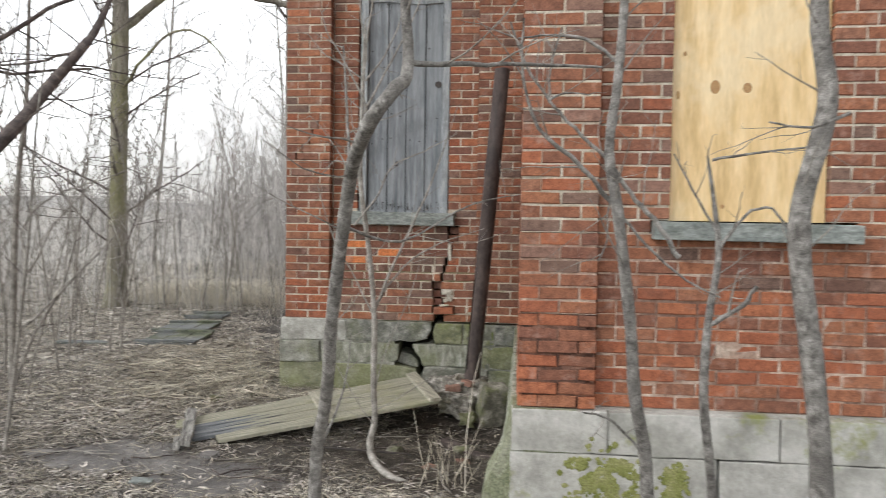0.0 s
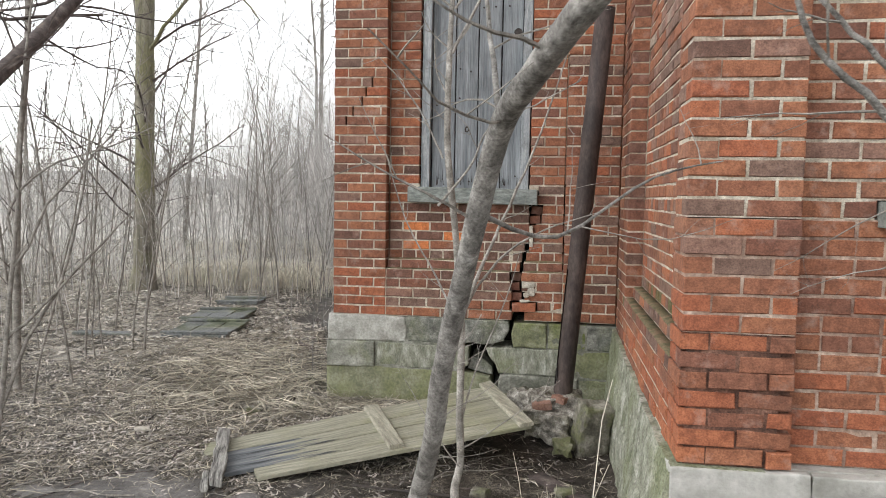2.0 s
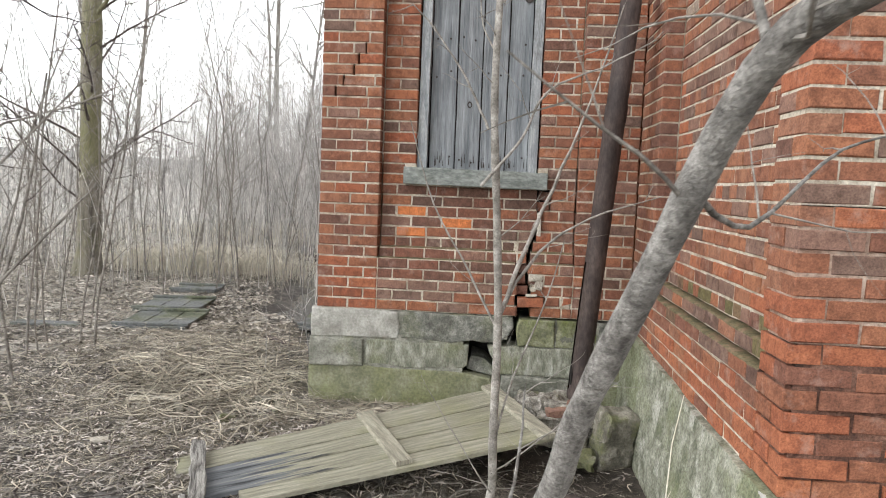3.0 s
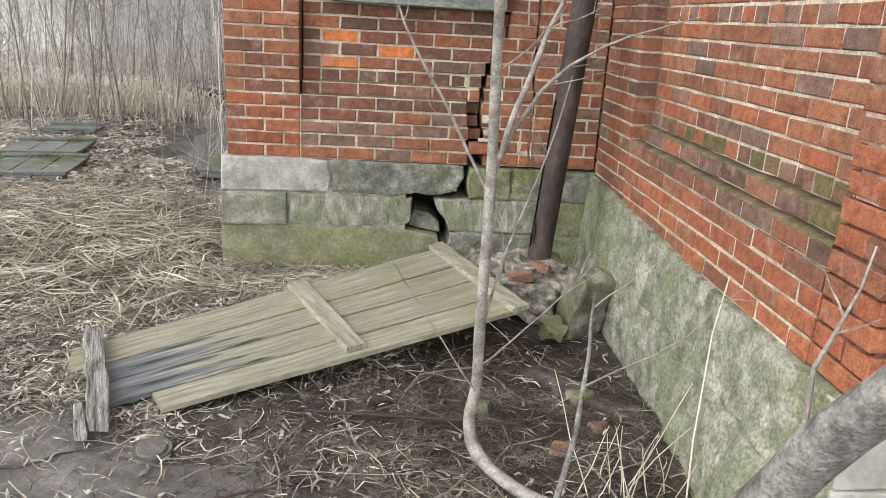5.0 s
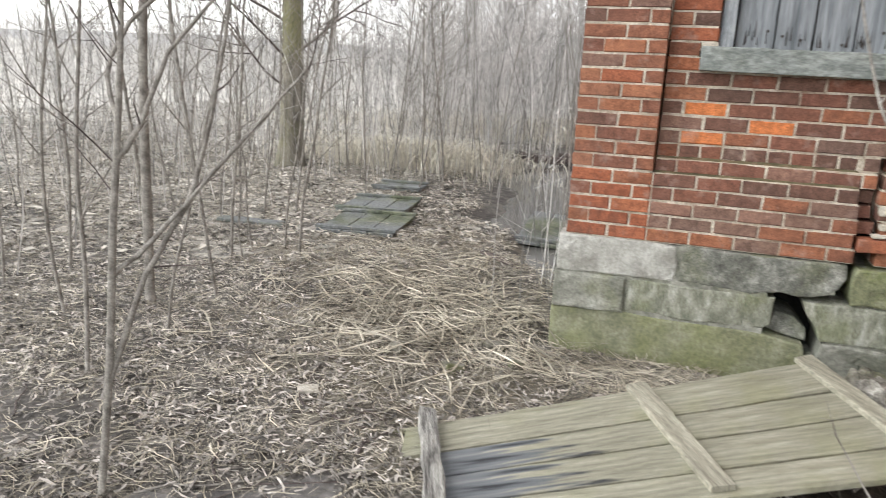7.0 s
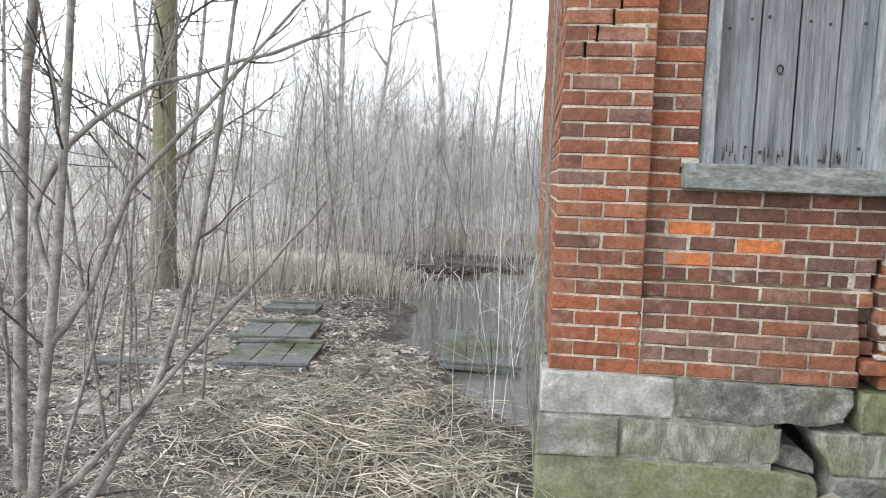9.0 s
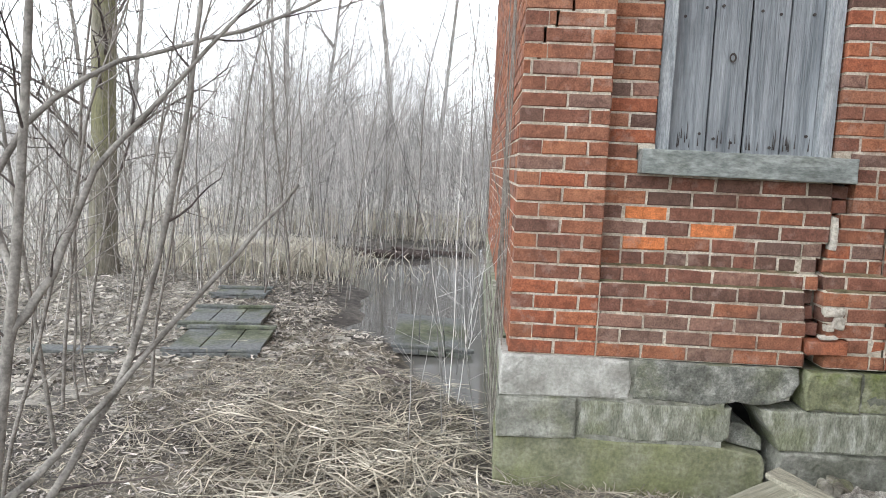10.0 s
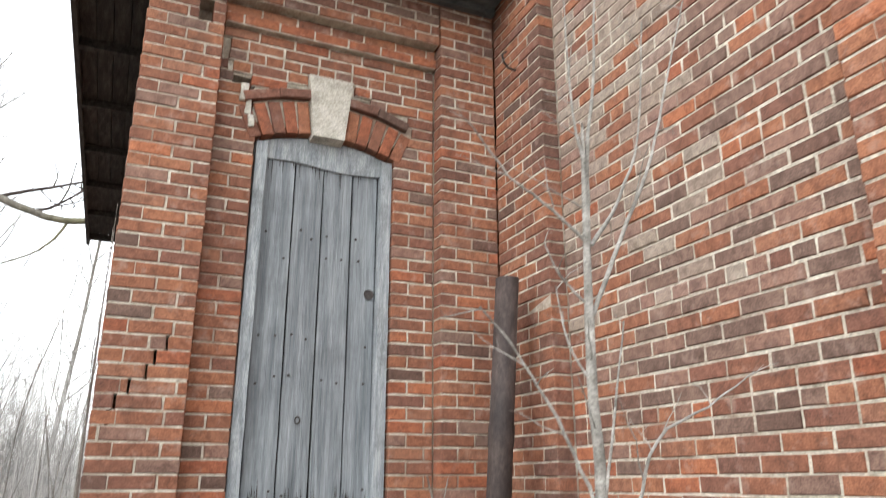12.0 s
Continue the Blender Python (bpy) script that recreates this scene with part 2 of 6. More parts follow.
def rotten_plank():
    """Lichened plank whose outer end has gone grey and black along the grain."""
    m = surf("rotten_ended_plank", grain=0.2, low=0.28, high=0.72, stops=[(0.15, 0.143, 0.105), (0.26, 0.25, 0.19), (0.385, 0.37, 0.295)], scale=8, stretch=(0.5, 7, 1), local=True, bump=0.7, bump_scale=26, stain=((0.22, 0.22, 0.12), 2.6, 0.5, 0.66, 0.4))
    n, l = m.node_tree.nodes, m.node_tree.links
    b = n["Principled BSDF"]
    old = b.inputs["Base Color"].links[0].from_socket
    co = n.new("ShaderNodeTexCoord").outputs["Object"]
    mp = n.new("ShaderNodeMapping")
    mp.inputs["Scale"].default_value = (1.3, 17, 3)
    l.new(co, mp.inputs[0])
    t = n.new("ShaderNodeTexNoise")
    t.inputs["Scale"].default_value, t.inputs["Detail"].default_value = 1.6, 5
    l.new(mp.outputs[0], t.inputs["Vector"])
    x = n.new("ShaderNodeSeparateXYZ")
    l.new(co, x.inputs[0])
    add = n.new("ShaderNodeMath")
    add.operation = "MULTIPLY_ADD"
    add.inputs[1].default_value = 1.5
    l.new(t.outputs["Fac"], add.inputs[0])
    l.new(x.outputs[0], add.inputs[2])
    edge = ramp(n, [(0.18, (1, 1, 1)), (0.30, (0, 0, 0))])
    l.new(add.outputs[0], edge.inputs[0])
    grey2 = ramp(n, [(0.34, (0.035, 0.037, 0.04)), (0.42, (0.115, 0.123, 0.13)), (0.62, (0.22, 0.228, 0.228))])
    l.new(t.outputs["Fac"], grey2.inputs[0])
    l.new(mixc(n, l, edge.outputs[0], old, grey2.outputs[0]), b.inputs["Base Color"])
    return m


rotten_wood = rotten_plank()
batten_wood = surf("pale_batten", [(0.20, 0.187, 0.145), (0.29, 0.275, 0.215), (0.38, 0.36, 0.285)], 9, (6, 0.6, 1), local=True, bump=0.5, bump_scale=30)
post_wood = surf("weathered_end_batten", [(0.06, 0.055, 0.05), (0.25, 0.24, 0.22), (0.42, 0.41, 0.37)], 9, (6, 0.6, 1), local=True, bump=0.9, bump_scale=26)
mossy_wood = surf("mossy_hatch_board", [(0.075, 0.085, 0.058), (0.125, 0.138, 0.09), (0.19, 0.198, 0.145)], 6, bump=0.5, stain=((0.165, 0.172, 0.178), 1.8, 0.42, 0.56, 0.85), vary="object", spread=0.2)
bark_grey = surf("smooth_grey_bark", [(0.09, 0.083, 0.075), (0.205, 0.195, 0.178), (0.35, 0.335, 0.31)], 24, bump=1.0, bump_scale=80, grain=0.34, stain=((0.055, 0.05, 0.045), 12, 0.54, 0.64, 0.6))
bark_thin = surf("sapling_bark", [(0.13, 0.118, 0.102), (0.22, 0.203, 0.18), (0.31, 0.29, 0.255)], 20, bump=0.2)
bark_whip = surf("pale_whip_bark", [(0.15, 0.138, 0.12), (0.25, 0.233, 0.207), (0.37, 0.348, 0.315)], 20, bump=0.3)
bark_dark = surf("dark_branch_bark", [(0.045, 0.036, 0.034), (0.085, 0.068, 0.062), (0.15, 0.125, 0.11)], 12, bump=0.5)
bark_moss = surf("mossy_trunk_bark", [(0.10, 0.09, 0.075), (0.18, 0.165, 0.135), (0.26, 0.24, 0.20)], 7, (2, 2, 0.35), bump=0.9, bump_scale=18, moss=((0.18, 0.18, 0.07), 0.9, 0.44, 0.64, 0.6))
# twig tones raised well above real bark: haze painted into the colour
far_twig = surf("haze_paled_brush", [(0.36, 0.345, 0.325), (0.52, 0.503, 0.48), (0.68, 0.662, 0.64)], 1.2, bump=0, vary="island", spread=0.8)
straw_mat = surf("dead_grass_stalk", [(0.25, 0.222, 0.17), (0.41, 0.37, 0.29), (0.57, 0.525, 0.43)], 3, bump=0, vary="island", spread=0.65)
pale_grass = surf("bleached_grass", [(0.56, 0.52, 0.43), (0.74, 0.70, 0.60)], 3, bump=0, vary="island", spread=0.3)
pale_leaf = surf("bleached_leaf", [(0.24, 0.218, 0.185), (0.40, 0.37, 0.32), (0.58, 0.545, 0.485)], 3, bump=0, vary="island", spread=0.7)
leaf_mat = surf("dead_leaf", [(0.14, 0.124, 0.108), (0.33, 0.30, 0.265), (0.58, 0.535, 0.485)], 5, bump=0, rough=0.7, vary="island", spread=0.8)
mud = surf("leafy_mud", [(0.036, 0.032, 0.028), (0.078, 0.070, 0.061), (0.165, 0.15, 0.134)], 8, bump=0.9, bump_scale=35,
           stain=((0.13, 0.118, 0.105), 1.1, 0.54, 0.62, 0.8), moss=((0.21, 0.18, 0.13), 0.45, 0.52, 0.60, 0.55), rough=0.75, gloss=0.35)
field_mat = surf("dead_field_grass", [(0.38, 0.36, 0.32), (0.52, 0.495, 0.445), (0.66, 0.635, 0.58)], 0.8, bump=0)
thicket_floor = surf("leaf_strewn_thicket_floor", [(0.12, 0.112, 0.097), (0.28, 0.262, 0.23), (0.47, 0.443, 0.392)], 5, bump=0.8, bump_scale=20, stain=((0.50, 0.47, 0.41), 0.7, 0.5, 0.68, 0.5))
# pale grey paints distance haze onto the wooded hill
haze_mat = surf("haze_grey_far_hill", [(0.30, 0.293, 0.287), (0.40, 0.392, 0.385), (0.52, 0.512, 0.505)], 0.35, bump=0)
wet_mud = surf("wet_grey_mud", [(0.075, 0.068, 0.062), (0.12, 0.11, 0.10), (0.19, 0.178, 0.165)], 5, bump=0.6, bump_scale=40, rough=0.42, gloss=0.5, stain=((0.05, 0.043, 0.038), 2.2, 0.5, 0.62, 0.7))
wet_straw = surf("wet_dull_straw", [(0.05, 0.042, 0.033), (0.11, 0.095, 0.075), (0.21, 0.185, 0.15)], 6, bump=0, vary="island", spread=0.7)
dark_mud = surf("dark_wet_mud", [(0.026, 0.022, 0.018), (0.046, 0.038, 0.032), (0.08, 0.067, 0.056)], 9, bump=1.0, bump_scale=30, rough=0.72, gloss=0.25)
bright_moss = surf("yellow_green_moss", [(0.15, 0.165, 0.045), (0.22, 0.23, 0.08), (0.28, 0.275, 0.13)], 16, bump=0.8)
moss_mat = surf("ledge_moss", [(0.08, 0.072, 0.038), (0.135, 0.115, 0.062), (0.22, 0.15, 0.10)], 14, bump=0.9, bump_scale=60)
rubble_mat = surf("field_stone", [(0.075, 0.07, 0.055), (0.145, 0.135, 0.108), (0.27, 0.255, 0.215)], 11, grain=0.25, bump=1.0, bump_scale=34, moss=((0.13, 0.14, 0.06), 5, 0.5, 0.6, 0.7), vary="object", spread=0.25)
iron_mat = surf("rusty_iron", [(0.03, 0.026, 0.024), (0.06, 0.048, 0.04)], 20, rough=0.7)
water_mat, _n, _l, _b = node_mat("pond_water")
_b.inputs["Base Color"].default_value, _b.inputs["Roughness"].default_value = (0.115, 0.112, 0.104, 1), 0.05
_b.inputs["IOR"].default_value = 1.33


# ---- mesh helpers ----
class Geo:
    """Collects plain geometry for one mesh."""

    def __init__(self):
        self.v, self.f = [], []

    def add(self, verts, faces):
        k = len(self.v)
        self.v.extend(verts)
        self.f.extend([tuple(i + k for i in f) for f in faces])

    def box(self, x0, x1, y0, y1, z0, z1):
        self.add([(x, y, z) for z in (z0, z1) for y in (y0, y1) for x in (x0, x1)],
                 [(0, 2, 3, 1), (4, 5, 7, 6), (0, 1, 5, 4), (1, 3, 7, 5), (3, 2, 6, 7), (2, 0, 4, 6)])

    def tube(self, pts, radii, sides=6, cap=True):
        pts = [Vector(p) for p in pts]
        ring = []
        up = Vector((0.31, 0.95, 0.1))
        k = len(self.v)
        for i, p in enumerate(pts):
            d = (pts[min(i + 1, len(pts) - 1)] - pts[max(i - 1, 0)]).normalized()
            a = d.cross(up)
            a = a.normalized() if a.length > 1e-4 else d.orthogonal().normalized()
            b = d.cross(a)
            for s in range(sides):
                w = 2 * math.pi * s / sides
                self.v.append(tuple(p + radii[i] * (math.cos(w) * a + math.sin(w) * b)))
        for i in range(len(pts) - 1):
            for s in range(sides):
                t = (s + 1) % sides
                self.f.append((k + i * sides + s, k + i * sides + t, k + (i + 1) * sides + t, k + (i + 1) * sides + s))
        if cap:
            n = len(pts) - 1
            self.f.append(tuple(k + s for s in range(sides)))
            self.f.append(tuple(k + n * sides + s for s in reversed(range(sides))))

    def mesh(self, name, material, smooth=False):
        me = bpy.data.meshes.new(name)
        me.from_pydata(self.v, [], self.f)
        me.materials.append(material)
        if smooth:
            me.shade_smooth()
        me.update()
        return me


def gpart(name, geo, material, parent=None, label="", smooth=False):
    ob = new(name, geo.mesh(name, material, smooth))
    if parent is not None:
        ob.parent = parent
    if label:
        ob["label"] = label
    return ob


def bevelled(name, sx, sy, sz, material, bevel=0.004, rough=0.0, cuts=0, seed=0, parent=None, m=None, label=""):
    """A bevelled block about its own centre, its faces cut up and roughened where asked."""
    bm = bmesh.new()
    bmesh.ops.create_cube(bm, size=1.0)
    bmesh.ops.scale(bm, vec=(sx, sy, sz), verts=bm.verts)
    if bevel:
        bmesh.ops.bevel(bm, geom=bm.edges[:], offset=bevel, segments=2, affect="EDGES", profile=0.6)
    if cuts:
        for axis, size in enumerate((sx, sy, sz)):
            k = max(1, int(cuts * size / max(sx, sy, sz)))
            for i in range(1, k):
                p = [0, 0, 0]
                p[axis] = -size / 2 + size * i / k
                q = [0, 0, 0]
                q[axis] = 1
                bmesh.ops.bisect_plane(bm, geom=bm.verts[:] + bm.edges[:] + bm.faces[:], plane_co=p, plane_no=q)
    if rough:
        off = Vector((seed * 3.7, seed * 1.3, seed * 7.1))
        for v in bm.verts:
            v.co += rough * (noise.noise_vector(v.co * 9 + off) + 0.6 * noise.noise_vector(v.co * 23 + off))
    me = bpy.data.meshes.new(name)
    bm.to_mesh(me)
    bm.free()
    me.materials.append(material)
    ob = new(name, me)
    if parent is not None:
        ob.parent = parent
    if m is not None:
        ob.matrix_basis = m
    if label:
        ob["label"] = label
    return ob


def thing(name, label, category, group="", at=(0, 0, 0), kind=""):
    ob = new(name)
    ob.location = at
    ob.empty_display_size = 0.1
    return tagged(ob, label, category, group, kind)


# ---- the brickwork: courses, bonds, walls ----
COURSE, PITCH, JOINT = 0.068, 0.2, 0.0108
BRICK_D = 0.098
rng = random.Random(7)


def brick_shape(length, seed):
    """A worn brick: front at y = 0, its body going back, the front edges rubbed off."""
    r = random.Random(seed)
    h, c = COURSE - JOINT, 0.0045
    g = []
    for y, inset, amp in ((BRICK_D, 0, 0.0), (c, 0, 0.0020), (0, c * 0.8, 0.0022)):
        for sx, sz in ((-1, -1), (1, -1), (1, 1), (-1, 1)):
            g.append((sx * (length / 2 - inset) + r.uniform(-amp, amp), y + (r.uniform(-amp, amp) if y < 0.05 else 0), sz * (h / 2 - inset) + r.uniform(-amp, amp)))
    f = [(8, 9, 10, 11)]
    for a, b in ((0, 4), (4, 8)):
        for i in range(4):
            j = (i + 1) % 4
            f.append((a + i, a + j, b + j, b + i))
    return g, f


SHAPES = {"s": [brick_shape(PITCH - JOINT, 10 + i) for i in range(8)], "h": [brick_shape(PITCH / 2 - JOINT, 40 + i) for i in range(6)]}
SHAPE_MESH = {}


def shape_mesh(kind, i, key):
    if (kind, i, key) not in SHAPE_MESH:
        v, f = SHAPES[kind][i]
        me = bpy.data.meshes.new("brick")
        me.from_pydata(v, [], f)
        me.materials.append(MATS[key][0])
        SHAPE_MESH[(kind, i, key)] = me
    return SHAPE_MESH[(kind, i, key)]


class BrickWall:
    """A wall in its own axes: u along it, z up, the face towards -y. Zones of brick stand proud by their offset."""

    def __init__(self, name, label, place, z0, back=0.30):
        self.back = back
        self.name, self.place, self.z0 = name, place, z0
        self.bricks, self.core, self.loose, self.rubbed = [], Geo(), Geo(), Geo()
        self.label = label

    def mass(self, u0, u1, z0, z1, off, back=None, loose=False, rubbed=False):
        (self.loose if loose else self.rubbed if rubbed else self.core).box(u0, u1, -off + 0.0055, back or self.back, z0, z1)

    def lay(self, u0, u1, r0, r1, off=0.0, start="s", header=(6, 13, 20, 27, 34, 41, 48), key=None, gap=None, ends=(0, 0), flip=0, shake=0.0012, trim=(0.008, 0.008), deep=0.0, rubbed=False):
        """Courses r0 to r1 between u0 and u1. ends: how much each end steps back on every second course, where another wall's bricks turn the corner."""
        if not gap:
            self.mass(u0 + trim[0], u1 - trim[1], self.z0 + r0 * COURSE, self.z0 + r1 * COURSE - (0.004 if off else 0), off - deep, None, deep > 0, rubbed)
        for r in range(r0, r1):
            z = self.z0 + (r + 0.5) * COURSE
            odd = (r + flip) % 2
            a, b = u0 + (ends[0] if odd else 0), u1 - (ends[1] if odd else 0)
            spans = [(a, b)]
            if gap:
                g = gap(r)
                if g:
                    spans = [(a, min(b, g[0])), (max(a, g[1]), b)]
                    self.mass(u0 + trim[0], g[0] - 0.006, z - COURSE / 2, z + COURSE / 2, off)
                    self.mass(g[1] + 0.006, u1 - trim[1], z - COURSE / 2, z + COURSE / 2, off)
                else:
                    self.mass(u0 + trim[0], u1 - trim[1], z - COURSE / 2, z + COURSE / 2, off)
            for sa, sb in spans:
                u = sa
                first = True
                while u < sb - 0.025:
                    step = PITCH / 2 if (r in header) else PITCH
                    if first and r not in header and (r % 2 == (start == "s")) and ends == (0, 0):
                        step = PITCH / 2
                    elif first and r in header and r % 2:
                        step = PITCH * 0.75
                    e = min(u + step, sb)
                    if sb - e < 0.045:
                        e = sb
                    lo = u + (0.003 if first else JOINT / 2)
                    hi = e - (0.003 if e == sb else JOINT / 2)
                    first = False
                    mid = (lo + hi) / 2
                    k = key(mid, z, r) if key else "red"
                    loose = shake - 0.0012
                    self.bricks.append((mid, z, off + rng.gauss(0, shake), hi - lo, k, rng.gauss(0, 0.25 + 300 * loose), rng.gauss(0, 0.0008 + loose * 0.5)))
                    u = e

    def build(self, near, stuff_label):
        wall = tagged(new(self.name, self.core.mesh(self.name, mortar)), self.label, "wall", kind="structure")
        wall.matrix_basis = self.place
        if self.loose.v:
            gpart("joint_fill", self.loose, earth_joint, wall, "crumbled earthy joints")
        if self.rubbed.v:
            gpart("rubbed_joints", self.rubbed, rubbed_mortar, wall, "mortar joints stained with brick dust")
        order = sorted(self.bricks, key=lambda q: (q[0] - near[0]) ** 2 + (q[1] - near[1]) ** 2)
        groups = {}
        for i, (u, z, off, n, key, tilt, dz) in enumerate(order):
            kind = "s" if n > 0.125 else "h"
            full = PITCH - JOINT if kind == "s" else PITCH / 2 - JOINT
            s = rng.randrange(len(SHAPES[kind]))
            m = pose(u, -off, z + dz, 0, tilt, tilt * 0.5) @ Matrix.Diagonal((n / full, 1, 1, 1))
            if i < 300:
                ob = new("brick", shape_mesh(kind, s, key))
                ob.parent = wall
                ob.matrix_basis = m
            else:
                g = groups.setdefault(key, Geo())
                v, f = SHAPES[kind][s]
                a = np.array(v) @ np.array(m.to_3x3()).T + np.array(m.translation)
                g.add([tuple(p) for p in a], f)
        for key, g in groups.items():
            ob = new("brickwork", g.mesh("brickwork", MATS[key][1]))
            ob.parent = wall
            tagged(ob, stuff_label, kind="stuff")
        return wall




def facing_front(y):
    return pose(0, y, 0)


def facing_left(x):
    """u runs towards -y: u = -y."""
    return pose(x, 0, 0, 0, 0, -90)

# ---- the wing's front wall ----
CX, RAD, CZ = -1.015, 1.015, 2.415          # the window arch: its middle, radius and centre height
CRACK = {0: (-0.715, -0.635), 1: (-0.73, -0.545), 2: (-0.72, -0.635), 3: (-0.73, -0.655), 4: (-0.737, -0.66), 5: (-0.668, -0.648),
         6: (-0.655, -0.632), 7: (-0.638, -0.612), 8: (-0.612, -0.583), 9: (-0.61, -0.572), 10: (-0.613, -0.53), 11: (-0.617, -0.525)}
SLIT = {18: -1.985, 19: -1.955, 20: -1.935, 21: -1.885, 22: -1.82, 23: -1.79, 24: -1.745}


def wing_key(u, z, r):
    if r < 4 and u < -1.6:
        return "bright"
    for ou, orow in ((-1.334, 9), (-1.073, 8), (-1.354, 7)):
        if r == orow and abs(u - ou) < 0.1:
            return "orange"
    if -1.55 < u < -0.62 and r == 11:
        return "dark"
    if -1.60 < u < -0.6 and r in (3, 4, 5, 6, 7, 8, 9, 10):
        q = rng.random()
        return "dark" if q < (0.75 if r > 8 or r < 6 and u < -1.2 else 0.4) else "brown" if q < 0.8 else "red"
    if -1.60 < u < -0.75 and r in (1, 2, 0):
        return "brown" if rng.random() < 0.55 else "red"
    q = rng.random()
    return "dark" if q < 0.05 else "brown" if q < 0.13 else "bright" if q < 0.22 else "red"


def common_key(u, z, r):
    q = rng.random()
    return "dark" if q < 0.05 else "brown" if q < 0.19 else "bright" if q < 0.25 else "red"


wing = BrickWall("wall_wing_front", "weathered red brick wall split by a stepped crack, with a recessed panel", facing_front(6.25), 0.53)
crack = CRACK.get
wing.lay(-2.02, -1.63, 0, 58, 0.10, key=wing_key, ends=(0.1, 0), header=(), gap=lambda r: (SLIT[r], SLIT[r] + 0.005) if r in SLIT else (-1.765, -1.70) if r in (50, 51) else None)
wing.lay(-1.63, -0.37, 0, 5, 0.10, key=wing_key, gap=crack, shake=0.002)
wing.lay(-1.63, -0.37, 5, 6, 0.06, key=wing_key, gap=crack, shake=0.002)
wing.lay(-1.63, -0.37, 6, 12, 0.0, key=wing_key, gap=crack, shake=0.0018)
wing.lay(-1.63, -0.37, 12, 13, 0.0, key=common_key)
for r in (13,):
    wing.lay(-1.63, -1.484, r, r + 1, 0.0, key=common_key)
    wing.lay(-0.555, -0.37, r, r + 1, 0.0, key=common_key)
wing.lay(-1.63, -1.41, 14, 42, 0.0, key=common_key, header=())
wing.lay(-0.62, -0.37, 14, 42, 0.0, key=common_key, header=(), start="h")
for r in range(42, 47):
    z = wing.z0 + (r + 0.5) * COURSE
    if r < 45:
        half = (z - CZ) * 0.435 + 0.008
    else:
        half = max(0.15, math.sqrt(max(0, 1.30 ** 2 - (z - CZ) ** 2)))
    left_end, right_start = CX - half, CX + half
    left_end = {43: -1.452, 44: -1.472, 45: -1.496}.get(r, left_end)
    if r == 46:
        left_end = -1.55
        wing.lay(-1.46, CX - half, r, r + 1, 0.0, key=common_key)
    wing.lay(-1.63, min(left_end, -1.44), r, r + 1, 0.0, key=common_key)
    wing.lay(right_start, -0.37, r, r + 1, 0.0, key=common_key, start="h")
wing.lay(-1.63, -1.14, 47, 48, 0.0, key=common_key, gap=lambda r: (-1.585, -1.562))
wing.lay(-0.87, -0.37, 47, 48, 0.0, key=common_key)
wing.lay(-1.63, -0.37, 48, 51, 0.0, key=common_key, gap=lambda r: {48: (-1.607, -1.588), 49: (-1.622, -1.585)}.get(r))
wing.lay(-1.63, -0.37, 51, 52, 0.045, key=lambda u, z, r: "bright")
wing.lay(-1.63, -0.37, 52, 53, 0.025, key=common_key)
wing.lay(-1.63, -0.37, 53, 58, 0.10, key=common_key)
wing.lay(-0.37, 0.0, 0, 58, 0.10, key=common_key, header=())
wing.core.box(-1.646, -1.614, -0.0945, 0.2, 0.53, 0.868)
wing.core.box(-0.386, -0.354, -0.0945, 0.2, 0.53, 0.868)
wing.core.box(-1.435, -0.47, 0.012, 0.30, 3.45, 3.70)
wing.core.box(-1.484, -1.41, 0.004, 0.2, 1.445, 1.482)
wing.core.box(-0.62, -0.555, 0.004, 0.2, 1.445, 1.482)
wing.core.box(-1.99, -1.42, 0.02, 0.28, 1.49, 3.45)
wing.core.box(-0.61, -0.01, 0.02, 0.28, 1.49, 3.45)
wing.core.box(-1.99, -0.01, 0.02, 0.28, 3.71, 4.46)
# brick ends and lime left inside the crack
for u, r, k, off, n, tilt in ((-0.635, 1, "bright", 0.135, 0.165, -2.0), (-0.69, 2, "dark", 0.055, 0.075, 3.0), (-0.70, 3, "dark", 0.03, 0.06, -4.0), (-0.70, 4, "brown", 0.0, 0.07, 5.0),
                              (-0.575, 10, "dark", -0.035, 0.075, -5.0), (-0.57, 9, "red", -0.03, 0.06, 4.0), (-0.565, 11, "dark", -0.05, 0.075, 6.0), (-0.60, 8, "brown", -0.05, 0.05, 3.0)):
    wing.bricks.append((u, wing.z0 + (r + 0.46) * COURSE, off, n, k, tilt, -0.003))
wing_wall = wing.build((-1.1, 1.1), "red brickwork of the wing's upper front")
for i, (u, y, z, w, h) in enumerate(((-0.605, 6.145, 0.785, 0.085, 0.055), (-0.585, 6.15, 0.735, 0.05, 0.06), (-0.62, 6.146, 0.715, 0.04, 0.03), (-0.60, 6.24, 1.14, 0.026, 0.11), (-0.598, 6.242, 1.07, 0.022, 0.05),
                                     (-0.63, 6.13, 0.672, 0.07, 0.012), (-1.488, 6.236, 3.605, 0.045, 0.10), (-1.462, 6.24, 3.52, 0.032, 0.09), (-1.445, 6.238, 3.44, 0.03, 0.07))):
    bevelled("mortar_lump", w, 0.05, h, keystone_mat, min(w, h) * 0.25, min(w, h) * 0.22, 7, 200 + i, wing_wall, facing_front(6.25).inverted() @ pose(u, y + 0.018, z, 4, 6 * math.sin(i * 2.1), 0), "broken pale mortar in the crack")
patch = Geo()
